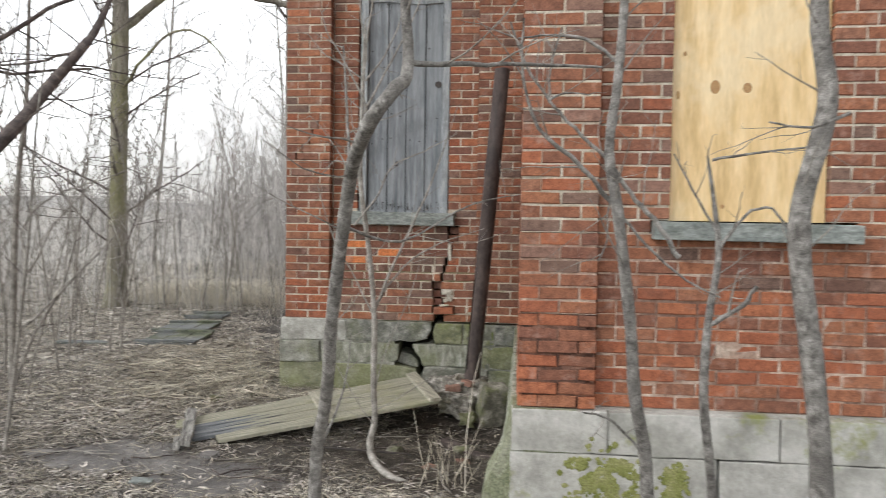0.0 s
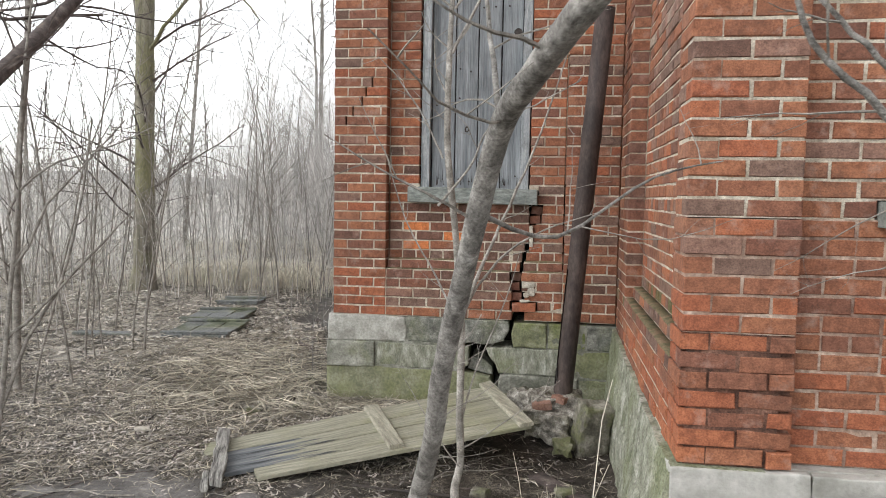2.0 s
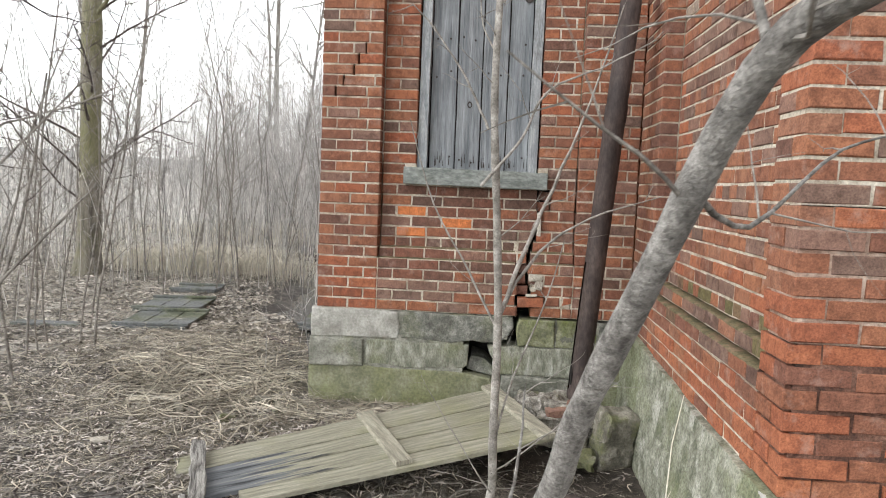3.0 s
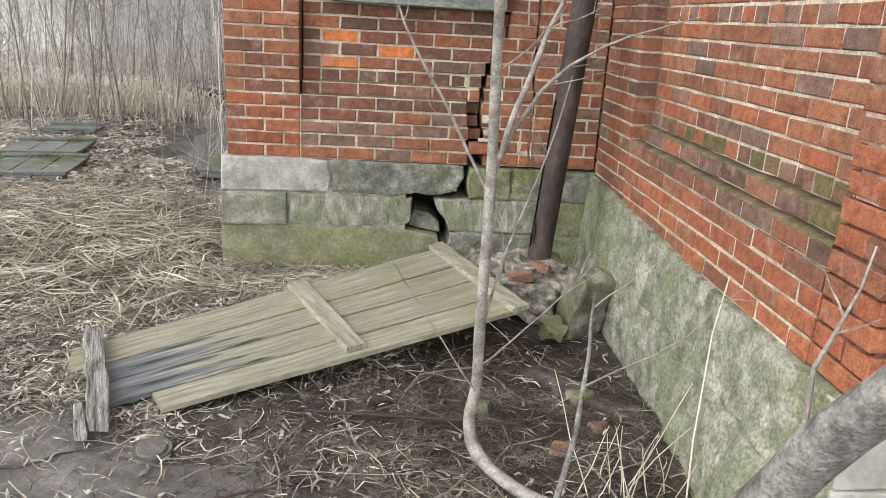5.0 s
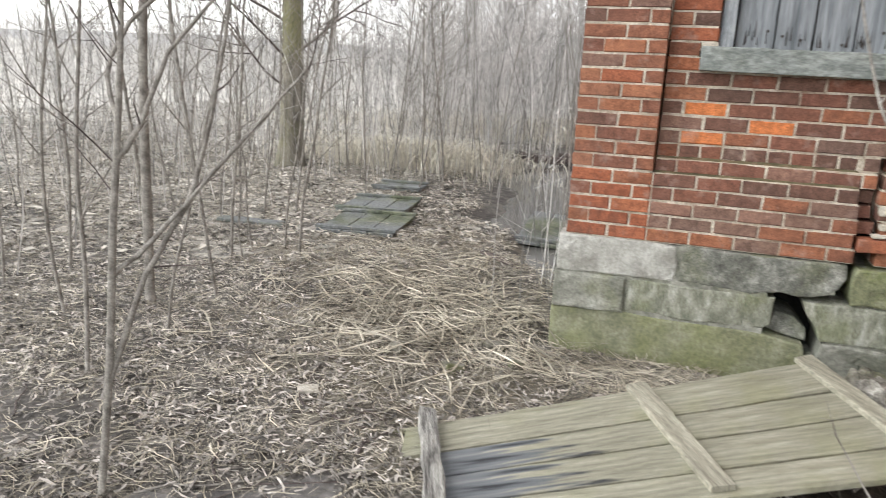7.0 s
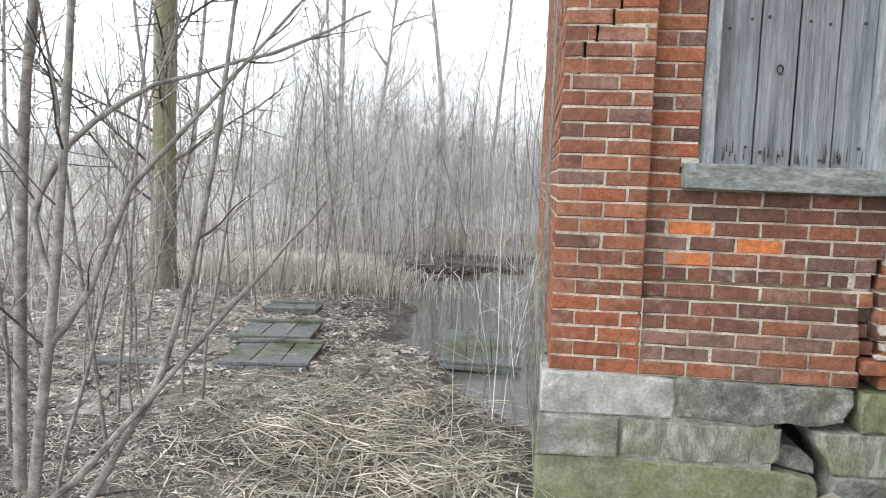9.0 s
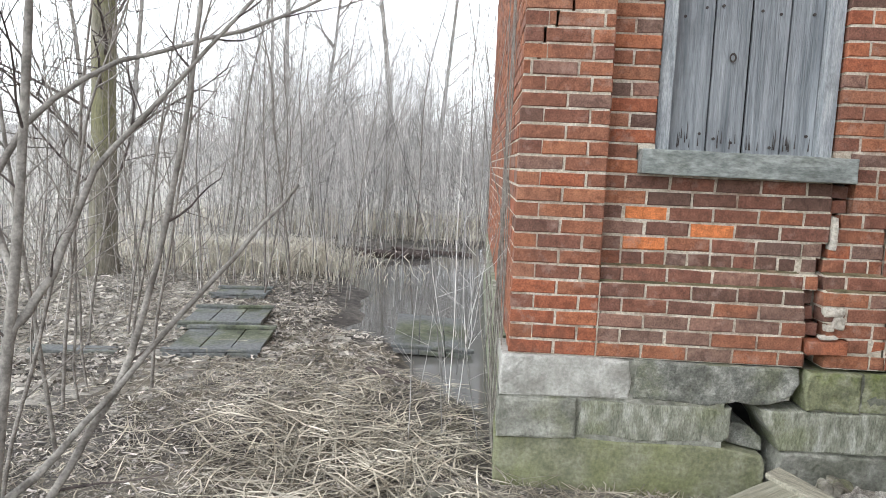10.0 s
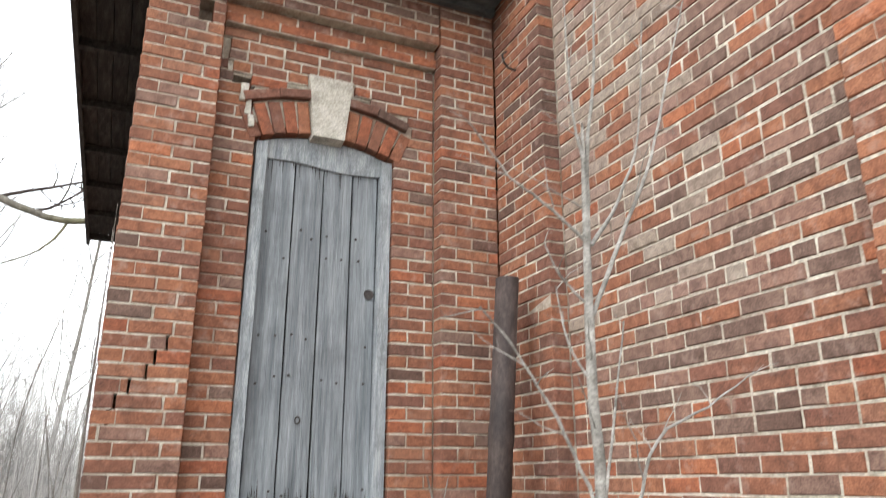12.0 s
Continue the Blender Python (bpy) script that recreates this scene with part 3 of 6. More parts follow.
for u, z, w, h in ((-1.645, 1.02, 0.035, 0.05), (-1.66, 0.95, 0.018, 0.09), (-1.632, 0.80, 0.012, 0.13), (-1.55, 0.62, 0.03, 0.03), (-1.47, 0.56, 0.03, 0.03)):
    patch.tube([(u, 6.144 if z < 0.94 or u < -1.64 else 6.244, z - h), (u + 0.008, 6.142 if z < 0.94 or u < -1.64 else 6.242, z + h * 0.2), (u, 6.146 if z < 0.94 or u < -1.64 else 6.244, z + h)], [w * 0.35, w * 0.55, w * 0.3], 7)
gpart("mortar_patch", patch, mortar, wing_wall, "grey cement patches on the pilaster's edge")
# added black sheet: the dark inside the crack, as colour
cavity = Geo()
cavity.box(-1.95, -0.1, 0.29, 0.31, 0.45, 4.4)
cav = gpart("cavity_lining", cavity, void_mat, wing_wall)

# the arch: radial bricks, a proud drip course of dark brick, a stone key
for side in (-1, 1):
    for i in range(5):
        a = side * radians(7.2 + 3.9 * i)
        me = shape_mesh("s", (i * 3 + (side > 0)) % 8, "bright" if i % 2 else "red")
        ob = new("arch_brick", me)
        ob.parent = wing_wall
        ob.matrix_basis = pose(CX + math.sin(a) * (RAD + 0.10), -0.004, CZ + math.cos(a) * (RAD + 0.10), 0, math.degrees(a) + 90, 0) @ Matrix.Diagonal((1.0, 1, 1.12, 1))
    for i in range(2):
        a = side * radians(8.8 + 9.0 * i)
        ob = new("drip_brick", shape_mesh("s", (i + 2) % 8, "dark"))
        ob.parent = wing_wall
        ob.matrix_basis = pose(CX + math.sin(a) * (RAD + 0.235), -0.03, CZ + math.cos(a) * (RAD + 0.235), 0, math.degrees(a), 0) @ Matrix.Diagonal((1.02, 1, 0.92, 1))
kg = Geo()
kg.add([(CX - 0.088, -0.035, 3.41), (CX + 0.088, -0.035, 3.41), (CX + 0.128, -0.035, 3.785), (CX - 0.128, -0.035, 3.785),
        (CX - 0.095, 0.12, 3.40), (CX + 0.095, 0.12, 3.40), (CX + 0.135, 0.12, 3.79), (CX - 0.135, 0.12, 3.79)],
       [(0, 1, 2, 3), (0, 4, 5, 1), (1, 5, 6, 2), (2, 6, 7, 3), (3, 7, 4, 0)])
gpart("keystone", kg, keystone_mat, wing_wall, "pale limestone keystone over the window arch")

# ---- the wing's flank ----
flank = BrickWall("wall_wing_flank", "long red brick side wall of the wing", facing_left(-2.02), 0.53, 0.06)
flank.lay(-12.0, -6.15, 0, 58, 0.0, key=common_key, ends=(0, 0.1), flip=1)
flank.build((-6.2, 1.0), "red brickwork of the wing's flank")

# ---- the main house: flank over the inner corner, and front ----
Z0 = 0.45


def side_key(u, z, r):
    q = rng.random()
    if r in (4, 5, 6):
        return "mossy" if q < 0.18 else "dark" if q < 0.40 else "brown" if q < 0.62 else "red"
    if z > 2.3 and -5.6 < u < -4.5 - 0.15 * (z - 2.3) and q < 0.25 + 0.35 * min(1, (z - 2.3)):
        return "pale"
    if u < -5.62:
        return "dark" if q < (0.6 if u > -5.8 else 0.2) else "red"
    return "dark" if q < 0.05 else "brown" if q < (0.22 if z < 2 else 0.60) else "bright" if q < (0.33 if z < 2 else 0.62) else "red"


def low_key(u, z, r):
    return ("bright" if rng.random() < 0.55 else "red") if r < 9 else common_key(u, z, r)


side = BrickWall("wall_main_flank", "red brick side wall with a recessed panel and mossy ledges", facing_left(0.10), Z0, 0.24)
side.lay(-5.62, -3.91, 0, 4, 0.10, key=low_key, header=(), shake=0.002)
side.lay(-5.62, -3.91, 4, 5, 0.10, key=side_key, header=(), shake=0.002)
side.lay(-5.62, -3.91, 5, 6, 0.05, key=side_key, header=())
side.lay(-5.62, -3.91, 6, 80, 0.0, key=side_key)
side.lay(-3.91, -3.68, 0, 9, 0.10, key=low_key, ends=(0, 0.1), header=(), shake=0.004, deep=0.020)
side.lay(-3.91, -3.68, 9, 13, 0.10, key=common_key, ends=(0, 0.1), header=(), rubbed=True)
side.lay(-3.91, -3.68, 13, 80, 0.10, key=common_key, ends=(0, 0.1), header=())
side.lay(-6.15, -5.62, 0, 80, 0.10, key=side_key, header=())
side_wall = side.build((-4.6, 1.0), "red brickwork of the main house's flank")

front = BrickWall("wall_main_front", "red brick front wall with a corner pilaster and loose lower bricks", facing_front(3.75), Z0, 0.12)
front.lay(0.0, 0.39, 0, 7, 0.07, key=low_key, header=(), ends=(0.1, 0), flip=1, shake=0.005, deep=0.020)
front.lay(0.0, 0.39, 7, 13, 0.07, key=low_key, header=(), ends=(0.1, 0), flip=1, shake=0.0016, rubbed=True)
front.lay(0.0, 0.39, 13, 80, 0.07, key=low_key, header=(), ends=(0.1, 0), flip=1, shake=0.0016)
front.lay(0.39, 4.6, 0, 7, 0.0, key=low_key, shake=0.003, rubbed=True)
front.lay(0.39, 4.6, 7, 13, 0.0, key=low_key, shake=0.002, rubbed=True)
for r in (13,):
    front.lay(0.39, 0.655, r, r + 1, 0.0, key=common_key)
    front.lay(1.635, 4.6, r, r + 1, 0.0, key=common_key)
front.lay(0.39, 0.745, 14, 44, 0.0, key=common_key, header=())
front.lay(1.50, 4.6, 14, 44, 0.0, key=common_key)
front.lay(0.39, 4.6, 44, 80, 0.0, key=common_key)
front.build((0.7, 1.0), "red brickwork of the main house's front")

# moss and dirt on the ledges
for x0, z in ((0.0, Z0 + 5 * COURSE - 0.006), (0.05, Z0 + 6 * COURSE - 0.006)):
    g = Geo()
    n = 70
    for i in range(n + 1):
        y = 3.92 + 1.69 * i / n
        k = noise.noise(Vector((y * 4, x0 * 40, 2)))
        g.v += [(x0 + 0.002 - 0.004 * k, y, z - 0.004), (x0 + 0.002 - 0.004 * k, y, z + 0.002), (x0 + 0.014, y, z + 0.006 + 0.005 * k), (x0 + 0.052, y, z + 0.009 + 0.008 * k), (x0 + 0.056, y, z - 0.01)]
    for i in range(n):
        for j in range(4):
            g.f.append((i * 5 + j, (i + 1) * 5 + j, (i + 1) * 5 + j + 1, i * 5 + j + 1))
    ob = gpart("moss_strip", g, moss_mat, side_wall, "dull green moss on the brick ledge", smooth=True)
    ob.matrix_basis = facing_left(0.10).inverted()
for y1, y0, z in ((6.152, 6.192, 0.53 + 5 * COURSE - 0.004), (6.192, 6.252, 0.53 + 6 * COURSE - 0.004)):
    g = Geo()
    for x0, x1 in ((-1.628, -0.745), (-0.64, -0.372)):
        k0 = len(g.v)
        for i in range(31):
            x = x0 + (x1 - x0) * i / 30
            k = noise.noise(Vector((x * 5, y0 * 9, 4)))
            g.v += [(x, y1 + 0.004, z - 0.006), (x, y1 + 0.012, z + 0.005 + 0.004 * k), (x, y0, z + 0.012 + 0.007 * k)]
        for i in range(30):
            for j in range(2):
                g.f.append((k0 + i * 3 + j, k0 + (i + 1) * 3 + j, k0 + (i + 1) * 3 + j + 1, k0 + i * 3 + j + 1))
    ob = gpart("dirt_strip", g, moss_mat, wing_wall, "dirt and moss on the brick ledge", smooth=True)
    ob.matrix_basis = facing_front(6.25).inverted()

# ---- foundations ----
wf = Geo()
wf.box(-2.03, -1.05, 6.1345, 6.5, -0.3, 0.525)
wf.box(-1.05, -0.89, 6.1345, 6.5, -0.3, 0.10)
wf.box(-1.05, -0.77, 6.1345, 6.5, 0.38, 0.525)
wf.box(-0.77, 0.05, 6.1345, 6.5, -0.3, 0.32)
wf.box(-0.69, 0.05, 6.1345, 6.5, 0.32, 0.515)
wing_found = tagged(new("wall_wing_foundation", wf.mesh("wall_wing_foundation", grey_stone)), "cracked limestone foundation with a missing block", "foundation", kind="structure")
# added black sheet that paints the shade at the hole's back
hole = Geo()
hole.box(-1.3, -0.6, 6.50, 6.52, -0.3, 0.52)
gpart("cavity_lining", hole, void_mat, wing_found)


def hewn(outline, y0, depth, material, seed, label=""):
    """A rough-hewn block by its outline in x and z, with worn edges and an uneven face."""
    bm = bmesh.new()
    face = bm.faces.new([bm.verts.new((x, y0, z)) for x, z in outline])
    bmesh.ops.subdivide_edges(bm, edges=bm.edges[:], cuts=3)
    ext = bmesh.ops.extrude_face_region(bm, geom=bm.faces[:])
    bmesh.ops.translate(bm, vec=(0, depth, 0), verts=[v for v in ext["geom"] if isinstance(v, bmesh.types.BMVert)])
    bmesh.ops.recalc_face_normals(bm, faces=bm.faces[:])
    near_edges = [e for e in bm.edges if all(abs(v.co.y - y0) < 1e-5 for v in e.verts)]
    bmesh.ops.bevel(bm, geom=near_edges, offset=0.010, segments=2, affect="EDGES", profile=0.5)
    bmesh.ops.triangulate(bm, faces=[f for f in bm.faces if len(f.verts) > 4])
    front_edges = [e for e in bm.edges if all(abs(v.co.y - y0) < 1e-4 for v in e.verts) and e.calc_length() > 0.05]
    bmesh.ops.subdivide_edges(bm, edges=front_edges, cuts=2)
    bmesh.ops.triangulate(bm, faces=[f for f in bm.faces if len(f.verts) > 4])
    off = Vector((seed * 3.7, seed * 1.3, seed * 7.1))
    for v in bm.verts:
        n = noise.noise_vector(v.co * 7 + off) * 0.008 + noise.noise_vector(v.co * 21 + off) * 0.005
        v.co += n
    me = bpy.data.meshes.new("stone")
    bm.to_mesh(me)
    bm.free()
    me.materials.append(material)
    ob = new("stone", me)
    ob.parent = wing_found
    if label:
        ob["label"] = label
    return ob


STONES = [([(-2.05, 0.53), (-2.05, 0.345), (-1.475, 0.345), (-1.468, 0.43), (-1.478, 0.53)], pale_stone),
          ([(-1.462, 0.53), (-1.452, 0.43), (-1.46, 0.352), (-1.12, 0.342), (-1.0, 0.357), (-0.94, 0.350), (-0.87, 0.352), (-0.80, 0.372), (-0.757, 0.41), (-0.737, 0.46), (-0.735, 0.522)], lichen_stone),
          ([(-2.055, 0.338), (-2.055, 0.150), (-1.70, 0.155), (-1.70, 0.338)], grey_stone),
          ([(-1.692, 0.337), (-1.694, 0.168), (-1.35, 0.158), (-1.05, 0.178), (-1.022, 0.20), (-1.015, 0.328), (-1.25, 0.333)], chisel_stone),
          ([(-2.06, 0.142), (-2.06, -0.3), (-0.845, -0.3), (-0.848, 0.06), (-0.868, 0.118), (-1.02, 0.148), (-1.35, 0.150), (-1.69, 0.160)], green_stone),
          ([(-0.700, 0.515), (-0.722, 0.44), (-0.700, 0.345), (-0.475, 0.342), (-0.472, 0.515)], mossy_stone),
          ([(-0.462, 0.515), (-0.465, 0.342), (-0.20, 0.34), (-0.20, 0.515)], mossy_stone),
          ([(-0.193, 0.515), (-0.193, 0.34), (0.0, 0.34), (0.0, 0.515)], lichen_stone),
          ([(-0.890, 0.335), (-0.872, 0.275), (-0.825, 0.215), (-0.80, 0.155), (-0.31, 0.150), (-0.305, 0.334), (-0.6, 0.338)], chisel_stone),
          ([(-0.298, 0.332), (-0.303, 0.138), (0.0, 0.138), (0.0, 0.332)], green_stone),
          ([(-0.792, 0.145), (-0.81, 0.03), (-0.80, -0.3), (-0.25, -0.3), (-0.25, 0.140)], grey_stone),
          ([(-0.243, 0.13), (-0.243, -0.3), (0.0, -0.3), (0.0, 0.13)], mossy_stone)]
for i, (outline, mt) in enumerate(STONES):
    hewn(outline, 6.125 + 0.008 * math.sin(i * 2.3), 0.3, mt, i)
hewn([(-1.03, 0.165), (-0.995, 0.255), (-0.91, 0.235), (-0.855, 0.185), (-0.845, 0.12), (-0.90, 0.13)], 6.19, 0.25, lichen_stone, 31, "tilted stone slipped into the hole")
hewn([(-0.845, -0.02), (-0.838, 0.06), (-0.812, 0.07), (-0.805, -0.05)], 6.21, 0.2, lichen_stone, 33)

fl = Geo()
fl.box(-2.045, -1.6, 6.35, 12.0, -0.4, 0.525)
tagged(new("wall_flank_foundation", fl.mesh("wall_flank_foundation", parge_mat)), "parged pale foundation along the wing", "foundation", kind="structure")


def rough_slab(name, u0, u1, zb, zt, face, place, material, label, nu=240, nz=84):
    """A parged foundation face over its length, battered and uneven."""
    g = Geo()
    k = len(g.v)
    for i in range(nu + 1):
        u = u0 + (u1 - u0) * i / nu
        top = zt(u)
        for j in range(nz + 1):
            z = zb + (top - zb) * j / nz
            n = noise.noise(Vector((u * 3, z * 3, 1.7))) * 0.014 + noise.noise(Vector((u * 11, z * 11, 5.1))) * 0.007 + abs(noise.noise(Vector((u * 24, z * 30, 9.1)))) * 0.006
            bed = z - 0.175 - 0.018 * noise.noise(Vector((u * 2, 0, 3)))
            perp = (u + (0.30 if bed > 0 else 0.0)) % 0.62 - 0.31 - 0.015 * noise.noise(Vector((u * 2, z * 5, 4)))
            gap = max(1 - abs(bed) / 0.011, 1 - abs(perp) / 0.008, 0) * max(0, min(1, 0.45 + 1.6 * noise.noise(Vector((u * 4, z * 4, 12)))))
            g.v.append((u, -face(u, z) - n + 0.016 * gap, z))
        g.v.append((u, 0.2, top))
        g.v.append((u, 0.2, zb))
    w = nz + 3
    for i in range(nu):
        for j in range(nz + 1):
            a = k + i * w + j
            g.f.append((a, a + w, a + w + 1, a + 1))
    for i in (0, nu):
        ring = [k + i * w + j for j in range(w)]
        g.f.append(tuple(ring if i == 0 else reversed(ring)))
    ob = tagged(new(name, g.mesh(name, material, False)), label, "foundation", kind="structure")
    ob.matrix_basis = place
    return ob


def side_face(u, z):
    y = -u
    lean = 0.125 + 0.10 * max(0, (0.44 - z)) * (1 if y > 4.5 else 1.6)
    if y < 4.25:
        lean += 0.06 * min(1, (4.25 - y) / 0.3) * max(0, min(1, (0.22 - z) / 0.15))
    return lean


rough_slab("wall_main_flank_foundation", -6.12, -3.66, -0.45, lambda u: 0.449 + 0.055 * (max(0, -u - 4.6) / 1.5) ** 0.8, side_face, facing_left(0.10), parge_mat, "damp parged foundation wall streaked with green algae")
core = Geo()
core.box(0.02, 4.6, 3.70, 4.0, -0.5, 0.449)
mf = tagged(new("wall_main_front_foundation", core.mesh("wall_main_front_foundation", block_mat)), "pale cement block foundation with moss patches", "foundation", kind="structure")
for i, (x0, x1, z0, z1) in enumerate(((-0.025, 0.45, 0.235, 0.446), (0.455, 1.27, 0.235, 0.446), (1.275, 2.3, 0.235, 0.446), (2.305, 4.6, 0.235, 0.446),
                                      (-0.03, 0.98, -0.5, 0.23), (0.995, 1.9, -0.5, 0.23), (1.905, 4.6, -0.5, 0.23))):
    bevelled("cement_block", x1 - x0, 0.30, z1 - z0, block_mat, 0.006, 0.005, 14, 50 + i, mf, pose((x0 + x1) / 2, 3.80, (z0 + z1) / 2))

for cx, cz, rx, rz in ((0.36, 0.12, 0.10, 0.10), (0.52, 0.12, 0.09, 0.11), (0.78, 0.08, 0.06, 0.09)):
    g = Geo()
    mr = random.Random(int(cx * 1000))
    for _ in range(420):
        px, pz, q = mr.gauss(cx, rx * 0.5), mr.gauss(cz, rz * 0.6), mr.uniform(0.006, 0.018)
        if noise.noise(Vector((px * 12, pz * 12, 3))) < -0.12 or abs(pz - 0.23) < 0.016:
            continue
        k = len(g.v)
        g.v.append((px, 3.6415, pz))
        g.v += [(px + q * mr.uniform(0.6, 1.3) * math.cos(i * 1.047), 3.6475, pz + q * mr.uniform(0.6, 1.3) * math.sin(i * 1.047)) for i in range(6)]
        g.f += [(k, k + 1 + (i + 1) % 6, k + 1 + i) for i in range(6)]
    gpart("moss_patch", g, bright_moss, mf, "yellow-green moss on the foundation", smooth=True)

# ---- window of the wing, boarded up ----
win = thing("window_1", "tall arched window boarded with silvery weathered planks", "window", kind="structure", at=(CX, 6.28, 1.46))
win_o = Matrix.Translation((-CX, -6.28, -1.46))


def at_win(x, y, z, *r):
    return win_o @ pose(x, y, z, *r)


bevelled("window_sill", 0.92, 0.20, 0.108, sill_mat, 0.006, 0.004, 24, 3, win, at_win(-1.02, 6.26, 1.402, 0, 0.6, 0), "grey-green weathered wooden sill with broken ends")
for x, w in ((-1.372, 0.062), (-0.655, 0.062)):
    bevelled("window_frame", w, 0.08, 1.90, frame_paint, 0.004, 0.002, 18, int(-x * 9), win, at_win(x, 6.315, 2.40, 0, 0.3, 0), "flaking pale painted jamb")
BOARDS = (-1.338, -1.168, -1.005, -0.838, -0.688)
for i in range(4):
    x0, x1 = BOARDS[i], BOARDS[i + 1]
    b = bevelled("board", x1 - x0 - 0.008, 0.02, 1.83 + 0.012 * math.sin(i * 2), grey_wood, 0.003, 0.0015, 10, 60 + i, win, at_win((x0 + x1) / 2, 6.335 + 0.004 * (i % 2), 2.362, 0, 0.15 * math.sin(i * 3), 0))
for kx, kz, rx, rz in ((-1.08, 1.88, 0.016, 0.022), (-0.725, 2.565, 0.03, 0.028)):
    g = Geo()
    for i in range(14):
        w = 2 * math.pi * i / 14
        g.v.append((kx + rx * math.cos(w), 6.318, kz + rz * math.sin(w)))
    for i in range(14):
        w = 2 * math.pi * i / 14
        g.v.append((kx + 0.55 * rx * math.cos(w), 6.321, kz + 0.55 * rz * math.sin(w)))
    g.f += [(i, (i + 1) % 14, 14 + (i + 1) % 14, 14 + i) for i in range(14)]
    if kx > -0.9:
        g.f.append(tuple(range(14, 28)))
    k = gpart("knot", g, knot_mat, win)
    k.matrix_basis = win_o
nails = Geo()
for z in (1.52, 2.08, 2.30, 2.72, 2.86):
    for i in range(4):
        for dx in (0.04, -0.045):
            x = (BOARDS[i] if dx > 0 else BOARDS[i + 1]) + dx + rng.uniform(-0.012, 0.012)
            if rng.random() < 0.75:
                zz = z + rng.uniform(-0.03, 0.03)
                nails.tube([(x, 6.319, zz), (x, 6.33, zz)], [0.0068, 0.0068], 7)
nl = gpart("nail_heads", nails, knot_mat, win)
nl.matrix_basis = win_o
slits = Geo()
for i in range(26):
    x = rng.uniform(-1.33, -0.69)
    z = 1.475 + rng.random() ** 2 * 0.05
    slits.tube([(x, 6.3215, z), (x + rng.uniform(-0.004, 0.004), 6.3215, z + rng.uniform(0.03, 0.09))], [0.003, 0.0006], 5)
for i in range(16):
    x, z = rng.uniform(-1.33, -0.69), 3.27
    slits.tube([(x, 6.3215, z), (x, 6.3215, z - rng.uniform(0.03, 0.14))], [0.0028, 0.0006], 5)
sl = gpart("weather_splits", slits, knot_mat, win)
sl.matrix_basis = win_o
tym = Geo()
top = []
for i in range(17):
    a = radians(-22.5 + 45 * i / 16)
    top.append((CX + math.sin(a) * (RAD - 0.004), CZ + math.cos(a) * (RAD - 0.004)))
low = [(x, 3.265 + 0.012 * math.sin(9 * x)) for x, z in top]
for y in (6.345, 6.30):
    for (x, z), (x2, z2) in zip(top, low):
        tym.v += [(x, y, z), (x2, y + (0.012 if y < 6.32 else 0), z2)]
for i in range(16):
    a = 2 * i
    tym.f.append((34 + a, 34 + a + 1, 34 + a + 3, 34 + a + 2))
    tym.f.append((34 + a + 1, a + 1, a + 3, 34 + a + 3))
t = gpart("arch_infill", tym, frame_paint, win, "curved pale board under the arch")
t.matrix_basis = win_o
# black sheet behind the boards, painting the dark of the room
reveal = Geo()
reveal.box(-1.42, -0.60, 6.36, 6.40, 1.3, 3.45)
rv = gpart("window_backing", reveal, void_mat, win)
rv.matrix_basis = win_o

# ---- window of the main front, closed with plywood ----
win2 = thing("window_2", "front window closed with a fresh sheet of plywood", "window", kind="structure", at=(1.12, 3.77, 1.40))
o2 = Matrix.Translation((-1.12, -3.77, -1.40))
bevelled("window_sill", 0.975, 0.22, 0.09, sill_mat, 0.006, 0.003, 20, 5, win2, o2 @ pose(1.145, 3.77, 1.348, 0, 0.4, 0), "grey-green weathered wooden sill")
bevelled("plywood_sheet", 0.752, 0.018, 2.02, ply_mat, 0.002, 0, 0, 0, win2, o2 @ pose(1.122, 3.80, 2.41, 0, 0, 0), "pale yellow plywood with brown knots")
kn = Geo()
for x, z, r1, r2 in ((0.955, 2.07, 0.024, 0.035), (1.11, 2.065, 0.022, 0.026), (0.805, 2.235, 0.010, 0.012), (0.775, 2.03, 0.010, 0.022), (1.005, 1.475, 0.011, 0.011), (1.3, 2.6, 0.02, 0.03)):
    k = len(kn.v)
    for i in range(12):
        w = 2 * math.pi * i / 12
        kn.v.append((x + r1 * math.cos(w), 3.7895, z + r2 * math.sin(w)))
    kn.f.append(tuple(range(k, k + 12)))
kk = gpart("knots", kn, ply_knot, win2)
kk.matrix_basis = o2
# black sheet behind the plywood, painting the dark of the room
bk = Geo()
bk.box(0.70, 1.54, 3.83, 3.87, 1.25, 3.46)
b2 = gpart("window_backing", bk, void_mat, win2)
b2.matrix_basis = o2

# ---- eaves and roofs ----
ev = thing("roof_wing", "overhanging eave of dark boards on the wing", "roof", kind="structure", at=(-1.0, 9.0, 4.47))
oe = Matrix.Translation((1.0, -9.0, -4.47))


def eave_part(name, g, mt, label=""):
    ob = gpart(name, g, mt, ev, label)
    ob.matrix_basis = oe
    return ob


